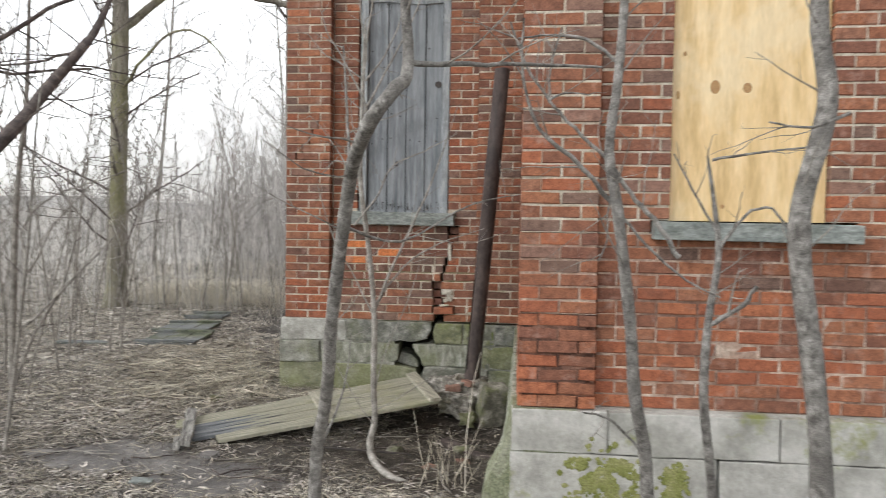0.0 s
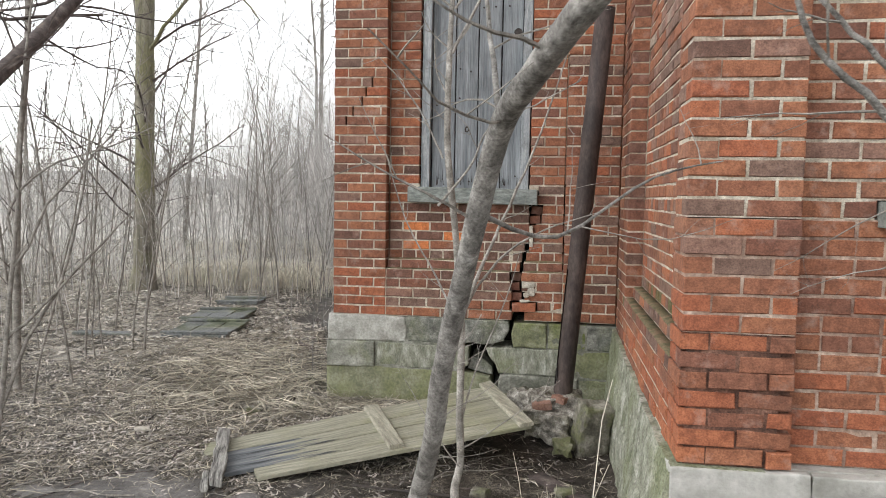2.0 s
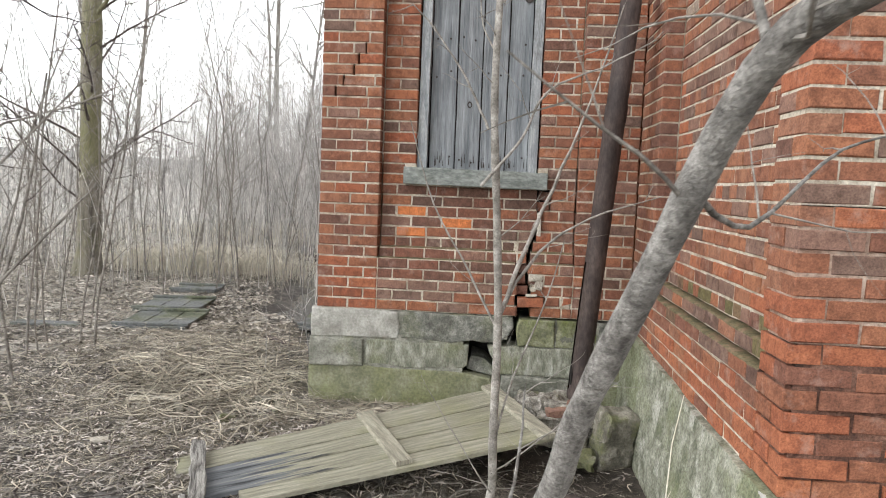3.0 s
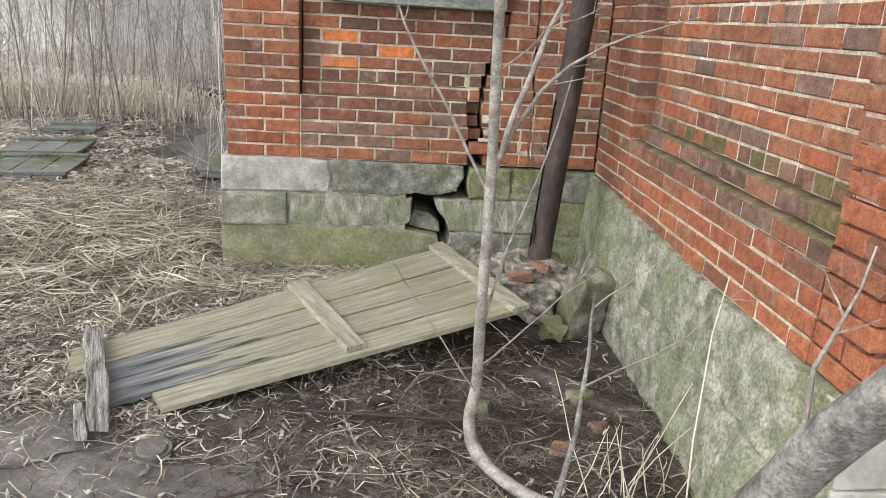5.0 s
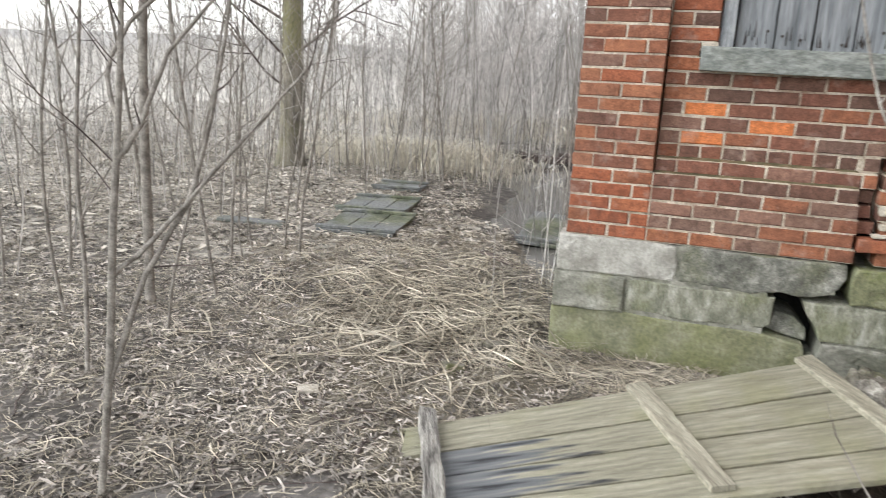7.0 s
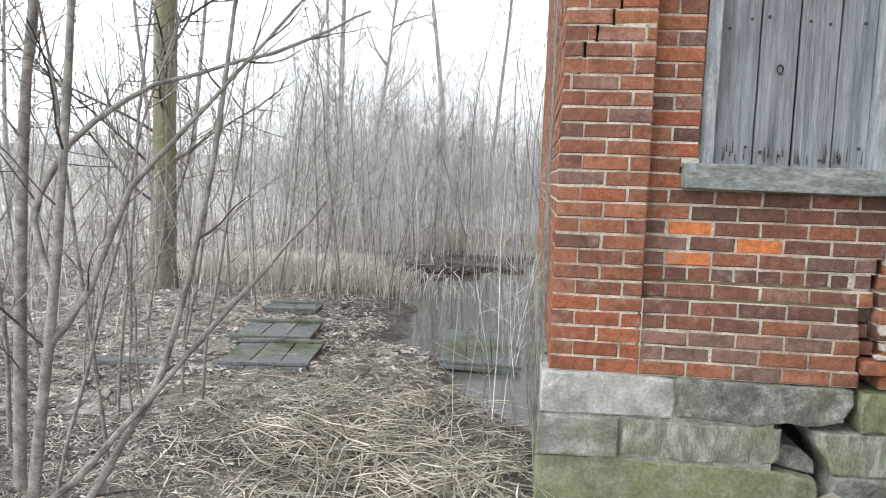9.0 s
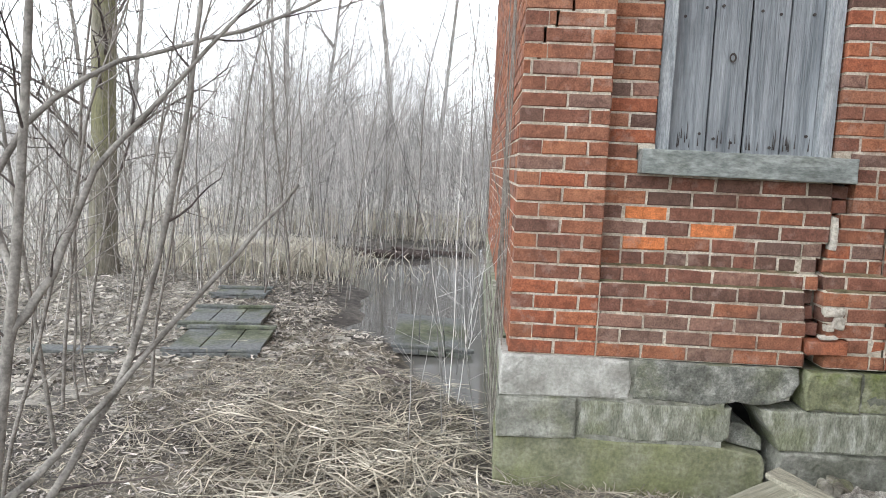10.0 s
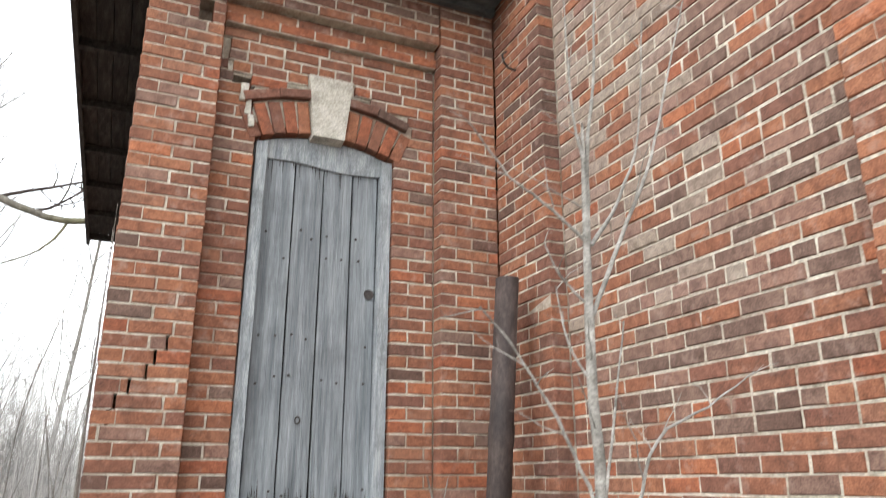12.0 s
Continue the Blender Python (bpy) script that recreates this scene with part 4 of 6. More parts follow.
# flank side of the eave in near-black boards, front side in grey
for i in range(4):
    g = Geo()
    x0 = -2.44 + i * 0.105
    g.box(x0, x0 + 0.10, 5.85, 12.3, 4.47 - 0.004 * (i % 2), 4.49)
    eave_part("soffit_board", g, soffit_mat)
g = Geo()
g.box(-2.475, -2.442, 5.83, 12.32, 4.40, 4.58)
eave_part("fascia", g, soffit_mat, "nearly black fascia board")
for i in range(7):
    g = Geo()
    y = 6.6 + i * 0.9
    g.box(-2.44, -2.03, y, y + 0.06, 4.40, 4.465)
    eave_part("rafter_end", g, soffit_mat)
for i in range(3):
    g = Geo()
    y0 = 5.83 + i * 0.105
    g.box(-2.44, -0.01, y0, y0 + 0.10, 4.468 + 0.003 * (i % 2), 4.492)
    eave_part("soffit_board", g, soffit_grey)
g = Geo()
g.box(-2.44, -0.01, 6.10, 6.152, 4.42, 4.466)
eave_part("frieze_board", g, soffit_grey)
g = Geo()
g.box(-2.475, -0.005, 5.80, 5.828, 4.42, 4.58)
eave_part("fascia", g, soffit_mat)
g = Geo()
g.add([(-2.5, 5.78, 4.58), (-0.004, 5.78, 4.58), (-0.004, 9.0, 5.6), (-1.0, 9.0, 5.6), (-2.5, 12.35, 4.58), (-0.004, 12.35, 4.58)], [(0, 1, 2, 3), (0, 3, 4), (3, 2, 5, 4)])
eave_part("roof_slope", g, roof_mat)
back = Geo()
back.box(-2.02, 0.1, 12.0, 12.25, -0.4, 4.46)
tagged(new("wall_wing_back", back.mesh("wall_wing_back", MATS["red"][1])), "plain red brick back wall of the wing", "wall", kind="structure")
mr = thing("roof_main", "dark shingled roof of the main house", "roof", kind="structure", at=(2.3, 7, 5.9))
om = Matrix.Translation((-2.3, -7, -5.9))
g = Geo()
g.box(-0.35, 5.0, 3.35, 12.4, 5.88, 5.93)
e = gpart("soffit", g, soffit_mat, mr)
e.matrix_basis = om
g = Geo()
g.add([(-0.4, 3.3, 5.95), (5.05, 3.3, 5.95), (5.05, 12.45, 5.95), (-0.4, 12.45, 5.95), (2.3, 6, 7.8), (2.3, 9.5, 7.8)], [(0, 1, 4), (1, 2, 5, 4), (2, 3, 5), (3, 0, 4, 5)])
e = gpart("roof_slope", g, roof_mat, mr)
e.matrix_basis = om
rest = Geo()
rest.box(4.6, 4.9, 3.75, 12.3, -0.4, 5.88)
rest.box(0.1, 4.6, 12.0, 12.3, -0.4, 5.88)
rest.box(0.10, 0.38, 6.15, 12.0, 4.4, 5.88)
tagged(new("wall_main_back", rest.mesh("wall_main_back", MATS["red"][1])), "plain red brick walls at the back of the house", "wall", kind="structure")

# iron hook high in the inner corner
hk = Geo()
hk.tube([(0.0, 5.88, 3.90), (-0.05, 5.88, 3.905), (-0.085, 5.87, 3.93), (-0.10, 5.86, 3.97), (-0.075, 5.85, 3.995)], [0.008, 0.008, 0.007, 0.007, 0.005], 6)
tagged(gpart("wall_hook", hk, iron_mat), "rusty iron hook fixed high in the brick wall", "hook")

# ---- the leaning pipe ----
pp = thing("standpipe", "rusty brown iron pipe leaning in the wall's inner corner", "pipe", at=(-0.36, 5.74, 0.10))
foot, head = Vector((-0.36, 5.74, 0.10)), Vector((-0.16, 5.77, 2.58))
pg = Geo()
N = 20
axis = (head - foot)
R = 0.060
for z, r in ((0.0, R), (0.04, R), (0.34, R), (0.66, R), (0.665, R + 0.004), (0.70, R + 0.004), (0.705, R), (1.0, R), (1.0, R - 0.008), (0.0, R - 0.008)):
    for s in range(N):
        w = 2 * math.pi * s / N
        p = axis * z + Vector((r * math.cos(w), r * math.sin(w), 0))
        pg.v.append(tuple(p))
for i in range(9):
    for s in range(N):
        if i in (1,) and s in (10, 11, 12):
            continue
        t2 = (s + 1) % N
        pg.f.append((i * N + s, i * N + t2, (i + 1) * N + t2, (i + 1) * N + s))
body_pipe = gpart("pipe_body", pg, pipe_mat, pp, smooth=True)
# black spindle: the rust hole's dark inside, put into colour
rg = Geo()
for zz, w0, hh in ((0.18, 3.6, 0.12),):
    for k in range(1):
        p = foot * 0 + axis * (zz / axis.z) + Vector((math.cos(w0 + 0.2 * k) * R * 0.99, math.sin(w0 + 0.2 * k) * R * 0.99, 0))
        rg.tube([tuple(p - Vector((0, 0, hh / 2))), tuple(p), tuple(p + Vector((0, 0, hh / 2)))], [0.003, 0.009, 0.003], 6)
gpart("rust_hole", rg, void_mat, pp, "ragged black rust hole")

# ---- ground ----


def pond(x, y):
    """Positive inside the flooded hollow beside the wing."""
    n = 0.55 * noise.noise(Vector((x * 0.55, y * 0.55, 3.3))) + 0.25 * noise.noise(Vector((x * 1.7, y * 1.7, 8.3)))
    edge = float(np.interp(y, (7.2, 7.45, 8.0, 8.8, 9.2, 12.3, 16.6), (-2.15, -2.33, -2.70, -2.82, -3.42, -4.2, -3.8)))
    near = max(0.0, min(1.0, (9.4 - y) / 0.6))
    a = min((x - edge) * (0.8 + 1.4 * near), (y - 7.2 + 0.15 * near) * 1.8, (16.6 - y) * 0.8) + 0.10 * near
    return a + n * (0.7 - 0.5 * near)


def gz(x, y):
    n = 0.022 * noise.noise(Vector((x * 0.9, y * 0.9, 0))) + 0.012 * noise.noise(Vector((x * 3.1, y * 3.1, 4))) + 0.007 * noise.noise(Vector((x * 9, y * 9, 9)))
    z = -0.095 + n
    z -= 0.05 * math.exp(-((x + 0.35) ** 2 + (y - 4.9) ** 2) / 0.5)
    z += 0.05 * math.exp(-((x + 2.9) ** 2 + (y - 6.6) ** 2) / 0.8)
    if y > 6:
        p = pond(x, y)
        z -= 0.16 * max(0.0, min(1.0, p * 0.9 + 0.1))
    d = math.hypot(x, y)
    if d > 45:
        far = min(1.0, (d - 45) / 160)
        z += far * far * (3 - 2 * far) * (5 + 2.5 * noise.noise(Vector((x * 0.012, y * 0.012, 2))) + 1.2 * noise.noise(Vector((x * 0.04, y * 0.04, 7))))
    return z


def bare(x, y):
    """Positive on the trodden patches of wet grey mud."""
    n = 0.22 * noise.noise(Vector((x * 2.2, y * 2.2, 31))) + 0.12 * noise.noise(Vector((x * 6, y * 6, 35)))
    return max(0.42 - math.hypot((x + 2.45) * 0.8, (y - 4.2) * 1.3), 0.34 - math.hypot((x + 1.75) * 0.9, (y - 3.9) * 1.2), 0.4 - math.hypot(x + 1.6, y - 2.9)) + n


def damp(x, y):
    """Positive on the black mud of the wall's inner corner."""
    n = 0.2 * noise.noise(Vector((x * 2.5, y * 2.5, 41))) + 0.1 * noise.noise(Vector((x * 7, y * 7, 45)))
    return 0.62 - math.hypot((x + 0.40) * 0.95, (y - 4.8) * 0.60) + n


def spaced(lo, hi, step, far_lo, far_hi):
    c = list(np.arange(lo, hi + 1e-6, step))
    s = step
    while c[-1] < far_hi:
        s *= 1.22
        c.append(c[-1] + s)
    s = step
    while c[0] > far_lo:
        s *= 1.22
        c.insert(0, c[0] - s)
    return c


gx, gy = spaced(-7.0, 2.0, 0.06, -900, 900), spaced(0.8, 13.0, 0.06, -900, 900)
gg = Geo()
gg.v = [(x, y, gz(x, y)) for y in gy for x in gx]
w = len(gx)
gg.f = [(j * w + i, j * w + i + 1, (j + 1) * w + i + 1, (j + 1) * w + i) for j in range(len(gy) - 1) for i in range(w - 1)]
ground_mesh = gg.mesh("ground", mud, True)
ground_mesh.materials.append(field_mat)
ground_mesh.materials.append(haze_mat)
ground_mesh.materials.append(wet_mud)
ground_mesh.materials.append(dark_mud)
ground_mesh.materials.append(thicket_floor)
for p in ground_mesh.polygons:
    c = p.center
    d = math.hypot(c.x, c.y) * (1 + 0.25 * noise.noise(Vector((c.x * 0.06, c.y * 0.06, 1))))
    # mud, then pale field, then the haze-coloured hill beyond about 120 m
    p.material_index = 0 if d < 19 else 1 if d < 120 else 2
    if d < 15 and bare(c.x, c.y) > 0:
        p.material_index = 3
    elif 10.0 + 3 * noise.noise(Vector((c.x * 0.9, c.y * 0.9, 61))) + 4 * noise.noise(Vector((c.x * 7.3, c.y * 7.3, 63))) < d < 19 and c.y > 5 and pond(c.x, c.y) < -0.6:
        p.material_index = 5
    elif d < 15 and damp(c.x, c.y) > 0:
        p.material_index = 4
tagged(new("ground", ground_mesh), "muddy ground under dead leaves and flattened grass", "ground", kind="structure")
WATER = -0.165
wg = Geo()
wg.add([(-9, 6.9, WATER), (-1.9, 6.9, WATER), (-1.9, 18, WATER), (-9, 18, WATER)], [(0, 1, 2, 3)])
tagged(new("water", wg.mesh("water", water_mat)), "still murky grey flood water reflecting the pale sky", "water", kind="structure")

# ---- the fallen door ----
A, B, C, D = Vector((-2.42, 4.97, -0.095)), Vector((-0.84, 5.98, 0.08)), Vector((-0.54, 5.08, 0.10)), Vector((-2.06, 4.42, -0.092))
fd = thing("fallen_door", "lichened ledged plank door lying flat on the mud", "door", at=tuple((C + D) / 2))
o_fd = (C + D) / 2


def on_door(u, v, lift=0.0):
    """u along the door from its rotten end, v across it from the near edge."""
    return D.lerp(C, u).lerp(A.lerp(B, u), v) + Vector((-0.08, 0.02, 1)) * lift - o_fd


def door_board(name, u0, u1, v0, v1, lift, thick, mt, cuts=24, ragged=0.0, label=""):
    along = (on_door(u1, (v0 + v1) / 2) - on_door(u0, (v0 + v1) / 2))
    ax = along.normalized()
    ay = (on_door((u0 + u1) / 2, v1) - on_door((u0 + u1) / 2, v0)).normalized()
    g = Geo()
    r = random.Random(int((v0 + u0) * 977))
    mid = on_door((u0 + u1) / 2, (v0 + v1) / 2)
    frm = Matrix((ax, ay - ax * ay.dot(ax), ax.cross(ay))).transposed()
    inv = frm.inverted()
    lng = along.length > (on_door(u0, v1) - on_door(u0, v0)).length
    for i in range(cuts + 1):
        s = i / cuts
        for t in (0, 0.06, 0.94, 1):
            if lng:
                u, v = u0 + (u1 - u0) * s, v0 + (v1 - v0) * t
                if i == 0:
                    u += ragged * r.random()
            else:
                u, v = u0 + (u1 - u0) * t, v0 + (v1 - v0) * s
            top = thick - (0.004 if t in (0, 1) else 0) + 0.0015 * r.uniform(-1, 1)
            for h in (0.0, top):
                g.v.append(tuple(inv @ (on_door(u, v, lift + h) - mid)))
    for i in range(cuts):
        a, b = i * 8, (i + 1) * 8
        for t in range(3):
            g.f.append((a + t * 2 + 1, b + t * 2 + 1, b + t * 2 + 3, a + t * 2 + 3))
            g.f.append((a + t * 2, a + t * 2 + 2, b + t * 2 + 2, b + t * 2))
        g.f.append((a, b, b + 1, a + 1))
        g.f.append((a + 6, a + 7, b + 7, b + 6))
    for a in (0, cuts * 8):
        for t in range(3):
            g.f.append((a + t * 2, a + t * 2 + 1, a + t * 2 + 3, a + t * 2 + 2))
    ob = gpart(name, g, mt, fd, label)
    ob.matrix_basis = Matrix.Translation(mid) @ frm.to_4x4()
    return ob


door_board("plank", 0.10, 1.0, 0.0, 0.185, 0, 0.024, door_wood)
door_board("plank", 0.00, 1.0, 0.20, 0.435, 0.001, 0.023, rotten_wood, ragged=0.04)
door_board("plank", 0.01, 1.0, 0.45, 0.675, 0, 0.024, rotten_wood, ragged=0.03)
door_board("plank", -0.03, 1.0, 0.69, 1.0, 0.001, 0.024, door_wood, ragged=0.04)
door_board("batten", 0.515, 0.565, 0.03, 1.02, 0.025, 0.022, batten_wood, label="pale cross batten")
door_board("batten", 0.955, 1.005, -0.03, 1.02, 0.025, 0.022, batten_wood, label="pale cross batten")
bevelled("end_batten", 0.068, 0.78, 0.035, post_wood, 0.008, 0.010, 22, 71, fd, Matrix.Translation(Vector((-2.205, 4.69, -0.025)) - o_fd) @ pose(0, 0, 0, 1, 6, 22), "splintered weathered end batten")
bevelled("splinter", 0.035, 0.20, 0.03, post_wood, 0.008, 0.010, 12, 72, fd, Matrix.Translation(Vector((-2.15, 4.40, -0.06)) - o_fd) @ pose(0, 0, 0, 0, 0, 24))

# ---- rubble at the pipe's foot ----
for i, (x, y, z, sx, sy, sz, rx, ry, rz, mt, lab) in enumerate((
        (-0.19, 5.42, 0.01, 0.19, 0.15, 0.32, 10, 7, 22, rubble_mat, "upright grey field stone in the wall corner"),
        (-0.40, 5.68, 0.05, 0.34, 0.24, 0.20, 4, 5, 15, crumb_mat, "crumbled mortar rubble round the pipe"),
        (-0.57, 5.72, 0.05, 0.24, 0.20, 0.18, -5, 8, 40, crumb_mat, "mortar-covered stone in the rubble pile"),
        (-0.45, 5.55, 0.00, 0.26, 0.18, 0.18, 6, 4, -12, crumb_mat, "lump of old mortar in the rubble pile"),
        (-0.30, 5.58, 0.01, 0.16, 0.16, 0.16, 10, -8, 30, crumb_mat, "lump of old mortar in the rubble pile"),
        (-0.49, 5.52, 0.110, 0.115, 0.08, 0.045, 3, -6, 12, MATS["brown"][0], "broken brown brick on the rubble"),
        (-0.38, 5.58, 0.140, 0.085, 0.07, 0.04, -4, 8, -25, MATS["brown"][0], "broken brown brick on the rubble"),
        (-0.10, 5.60, 0.0, 0.13, 0.16, 0.18, 10, 0, 60, rubble_mat, "grey stone wedged by the wall"),
        (-0.62, 5.95, 0.02, 0.16, 0.14, 0.12, 0, 10, 10, rubble_mat, "grey stone beside the foundation"),
        (-0.35, 5.30, -0.07, 0.14, 0.10, 0.07, 0, 3, 80, rubble_mat, "half-buried stone in the wet corner"),
        (-0.75, 6.02, -0.02, 0.20, 0.12, 0.10, 0, -4, 5, rubble_mat, "grey stone beside the foundation"))):
    ob = bevelled("rubble_stone", sx, sy, sz, mt, min(sx, sz) * 0.07, 0.006 if mt is MATS["brown"][0] else 0.016 if i == 0 else 0.030, 13, 80 + i, None, pose(x, y, z, rx, ry, rz))
    tagged(ob, lab, "stone", "rubble at the pipe's foot")
for i, (x, y, s) in enumerate(((-2.30, 5.95, 0.06), (-2.42, 5.62, 0.05), (-2.75, 5.75, 0.05), (-2.15, 5.75, 0.045), (-0.78, 4.62, 0.05), (-0.35, 4.75, 0.05))):
    ob = bevelled("rock", s * 2, s * 1.5, s * 1.3, rubble_mat, s * 0.3, 0.012, 8, 99 + i, None, pose(x, y, gz(x, y) + s * 0.2, 0, 5, i * 40))
    tagged(ob, "small grey stone half sunk in the mud", "stone")
for i, (x, y, rz) in enumerate(((-0.33, 4.52, 20), (-0.52, 4.35, 70))):
    ob = bevelled("brick_fragment", 0.09, 0.07, 0.04, MATS["brown"][0], 0.010, 0.008, 8, 120 + i, None, pose(x, y, gz(x, y) - 0.006, 5, 4, rz))
    tagged(ob, "mud-stained broken brick in the mud", "brick")
lid = Geo()
for r, z in ((0.0, 0.012), (0.045, 0.014), (0.05, 0.006), (0.062, 0.008), (0.064, -0.01)):
    for s in range(24):
        lid.v.append((r * math.cos(s * math.pi / 12), r * math.sin(s * math.pi / 12), z))
for i in range(4):
    for s in range(24):
        lid.f.append((i * 24 + s, i * 24 + (s + 1) % 24, (i + 1) * 24 + (s + 1) % 24, (i + 1) * 24 + s))
lo = gpart("round_lid", lid, wet_mud)
lo.matrix_basis = pose(-1.88, 4.28, gz(-1.88, 4.28) + 0.012, 4, 2, 0)
tagged(lo, "round mud-grey metal lid lying on the mud", "lid")
rod = Geo()
rod.tube([(-1.42, 4.52, -0.07), (-1.0, 4.47, -0.065), (-0.66, 4.45, -0.07)], [0.006, 0.0075, 0.006], 8)
tagged(gpart("iron_bar", rod, iron_mat), "dark rusty bar half sunk in the mud", "bar")
for i, (x, y, w, d, rz) in enumerate(((-0.42, 4.90, 0.30, 0.10, -50), (-0.30, 4.72, 0.34, 0.07, -35))):
    ob = bevelled("bark_slab", w, d, 0.02, bark_dark, 0.004, 0.006, 10, 140 + i, None, pose(x, y, gz(x, y) + 0.012, 3, 2, rz))
    tagged(ob, "dark wet slab of bark on the mud", "bark")


# ---- hatches and boards lying by the pond ----
def hatch(x0, x1, y0, y1, rz, n, label, battens=2, z=0.02):
    cx, cy = (x0 + x1) / 2, (y0 + y1) / 2
    base = gz(cx, cy) + z
    th = thing("wooden_hatch", label, "hatch", "hatches by the pond", (cx, cy, base))
    th.rotation_euler = (radians(1.2), radians(-0.8), radians(rz))
    w = (x1 - x0) / n
    for i in range(n):
        bevelled("plank", w - 0.01, y1 - y0, 0.03, mossy_wood, 0.004, 0.004, 12, 150 + i + n, th, pose(-(x1 - x0) / 2 + (i + 0.5) * w, 0, 0.015, 0, 0.6 * math.sin(i * 3), 0))
    for i in range(battens):
        y = -(y1 - y0) / 2 + (y1 - y0) * (0.06 + 0.88 * i / max(1, battens - 1))
        bevelled("batten", x1 - x0 + 0.03, 0.05, 0.025, mossy_wood, 0.004, 0.003, 8, 160 + i, th, pose(0, y, 0.046))
    return th


hatch(-4.42, -3.74, 7.95, 8.72, 6, 3, "mossy green wooden hatch lying on the leaves")
hatch(-4.65, -3.98, 8.78, 9.50, 6, 3, "wet grey wooden hatch lying beside another")
hatch(-4.85, -4.30, 10.15, 10.55, 5, 2, "dark board panel lying in the leaves")
ob = bevelled("loose_board", 0.60, 0.14, 0.03, mossy_wood, 0.004, 0.004, 8, 171, None, pose(-5.05, 8.0, gz(-5.05, 8.0) + 0.02, 0, 2, 12))
tagged(ob, "short grey board lying in dead leaves", "board")
db = hatch(-2.78, -2.14, 8.60, 9.75, 4, 3, "mossy plank panel half sunk in the flood water", battens=1, z=0.0)
db.location = (-2.52, 9.15, WATER + 0.035)
db.rotation_euler = (radians(2.5), radians(3), radians(4))
ob = bevelled("drift_board", 0.34, 0.12, 0.03, bark_dark, 0.004, 0.005, 8, 173, None, pose(-2.55, 7.55, WATER + 0.03, 5, 8, -32))
tagged(ob, "dark wet board at the water's edge", "board")
for i, (x0, y0, x1, y1, r, h) in enumerate(((-4.3, 14.1, -2.9, 14.7, 0.09, 0.05), (-6.2, 19.8, -3.0, 20.6, 0.14, 0.15), (-3.6, 15.4, -2.2, 15.2, 0.05, 0.02))):
    g = Geo()
    pts = [(x0 + (x1 - x0) * s / 6, y0 + (y1 - y0) * s / 6 + 0.06 * math.sin(s * 2), max(gz(x0 + (x1 - x0) * s / 6, y0), WATER) + h + 0.02 * math.sin(s * 3)) for s in range(7)]
    g.tube(pts, [r * (1 - 0.05 * s) for s in range(7)], 8)
    tagged(gpart("fallen_log", g, bark_dark, smooth=True), "dark fallen log lying at the pond's far edge", "log", "fallen logs")


for i, (x, y, w, d, rz, mt, lab) in enumerate(((-3.12, 3.78, 0.40, 0.09, -42, mossy_wood, "short grey board end lying in the leaves"), (-2.06, 3.80, 0.12, 0.07, 10, sill_mat, "small blue-grey scrap on the mud"),
                                                (-2.93, 5.14, 0.09, 0.06, 30, keystone_mat, "pale flat scrap among the leaves"), (-2.68, 7.66, 0.5, 0.07, -38, bark_dark, "dark wet lath at the water's edge"))):
    ob = bevelled("ground_scrap", w, d, 0.014, mt, 0.003, 0.004, 8, 300 + i, None, pose(x, y, gz(x, y) + 0.016, 2, 3, rz))
    tagged(ob, lab, "scrap")


# ---- trees ----
def wander(p, d, length, steps, bend, r, up=0.0):
    """Points of a crooked shoot."""
    p, d = Vector(p), Vector(d).normalized()
    out = [p.copy()]
    for i in range(steps):
        d = (d + Vector((r.gauss(0, bend), r.gauss(0, bend), r.gauss(0, bend) + up))).normalized()
        p = p + d * (length / steps)
        out.append(p.copy())
    return out


def taper(n, r0, r1):
    return [r0 + (r1 - r0) * i / (n - 1) for i in range(n)]


def twigs(g, pts, r, count, length, radius, depth, sides=4, lo=0.3, spread=0.9, bend=0.12):
    """Side shoots along a limb, each with finer ones."""
    for i in range(count):
        s = lo + (1 - lo) * (i + r.random()) / count
        k = min(int(s * (len(pts) - 1)), len(pts) - 2)
        f = s * (len(pts) - 1) - k
        p = Vector(pts[k]).lerp(Vector(pts[k + 1]), f)
        d = (Vector(pts[k + 1]) - Vector(pts[k])).normalized()
        side = Vector((r.gauss(0, 1), r.gauss(0, 1), r.gauss(0, 0.5)))
        side = (side - d * side.dot(d)).normalized()
        L = length * r.uniform(0.5, 1.2) * (1.15 - 0.6 * s)
        q = wander(p, d * 0.7 + side * spread, L, 5 if depth else 3, bend, r, 0.03)
        g.tube(q, taper(len(q), radius, radius * 0.3), sides, False)
        if depth:
            twigs(g, q, r, max(2, int(L * 6)), L * 0.45, radius * 0.45, depth - 1, 3, 0.25)


def eased(stem, radii, steps=4, wobble=None):
    """Points and radii along a smooth curve through those given."""
    pts, rad = [], []
    for i in range(len(stem) - 1):
        for k in range(steps):
            t = k / steps
            p0, p1, p2, p3 = (Vector(stem[max(0, min(len(stem) - 1, i + j))]) for j in (-1, 0, 1, 2))
            pts.append(0.5 * ((2 * p1) + (p2 - p0) * t + (2 * p0 - 5 * p1 + 4 * p2 - p3) * t * t + (3 * p1 - p0 - 3 * p2 + p3) * t ** 3))
            rad.append((radii[i] + (radii[i + 1] - radii[i]) * t) * (1 + (0.06 * wobble.uniform(-1, 1) if wobble else 0)))
    return pts + [Vector(stem[-1])], rad + [radii[-1]]


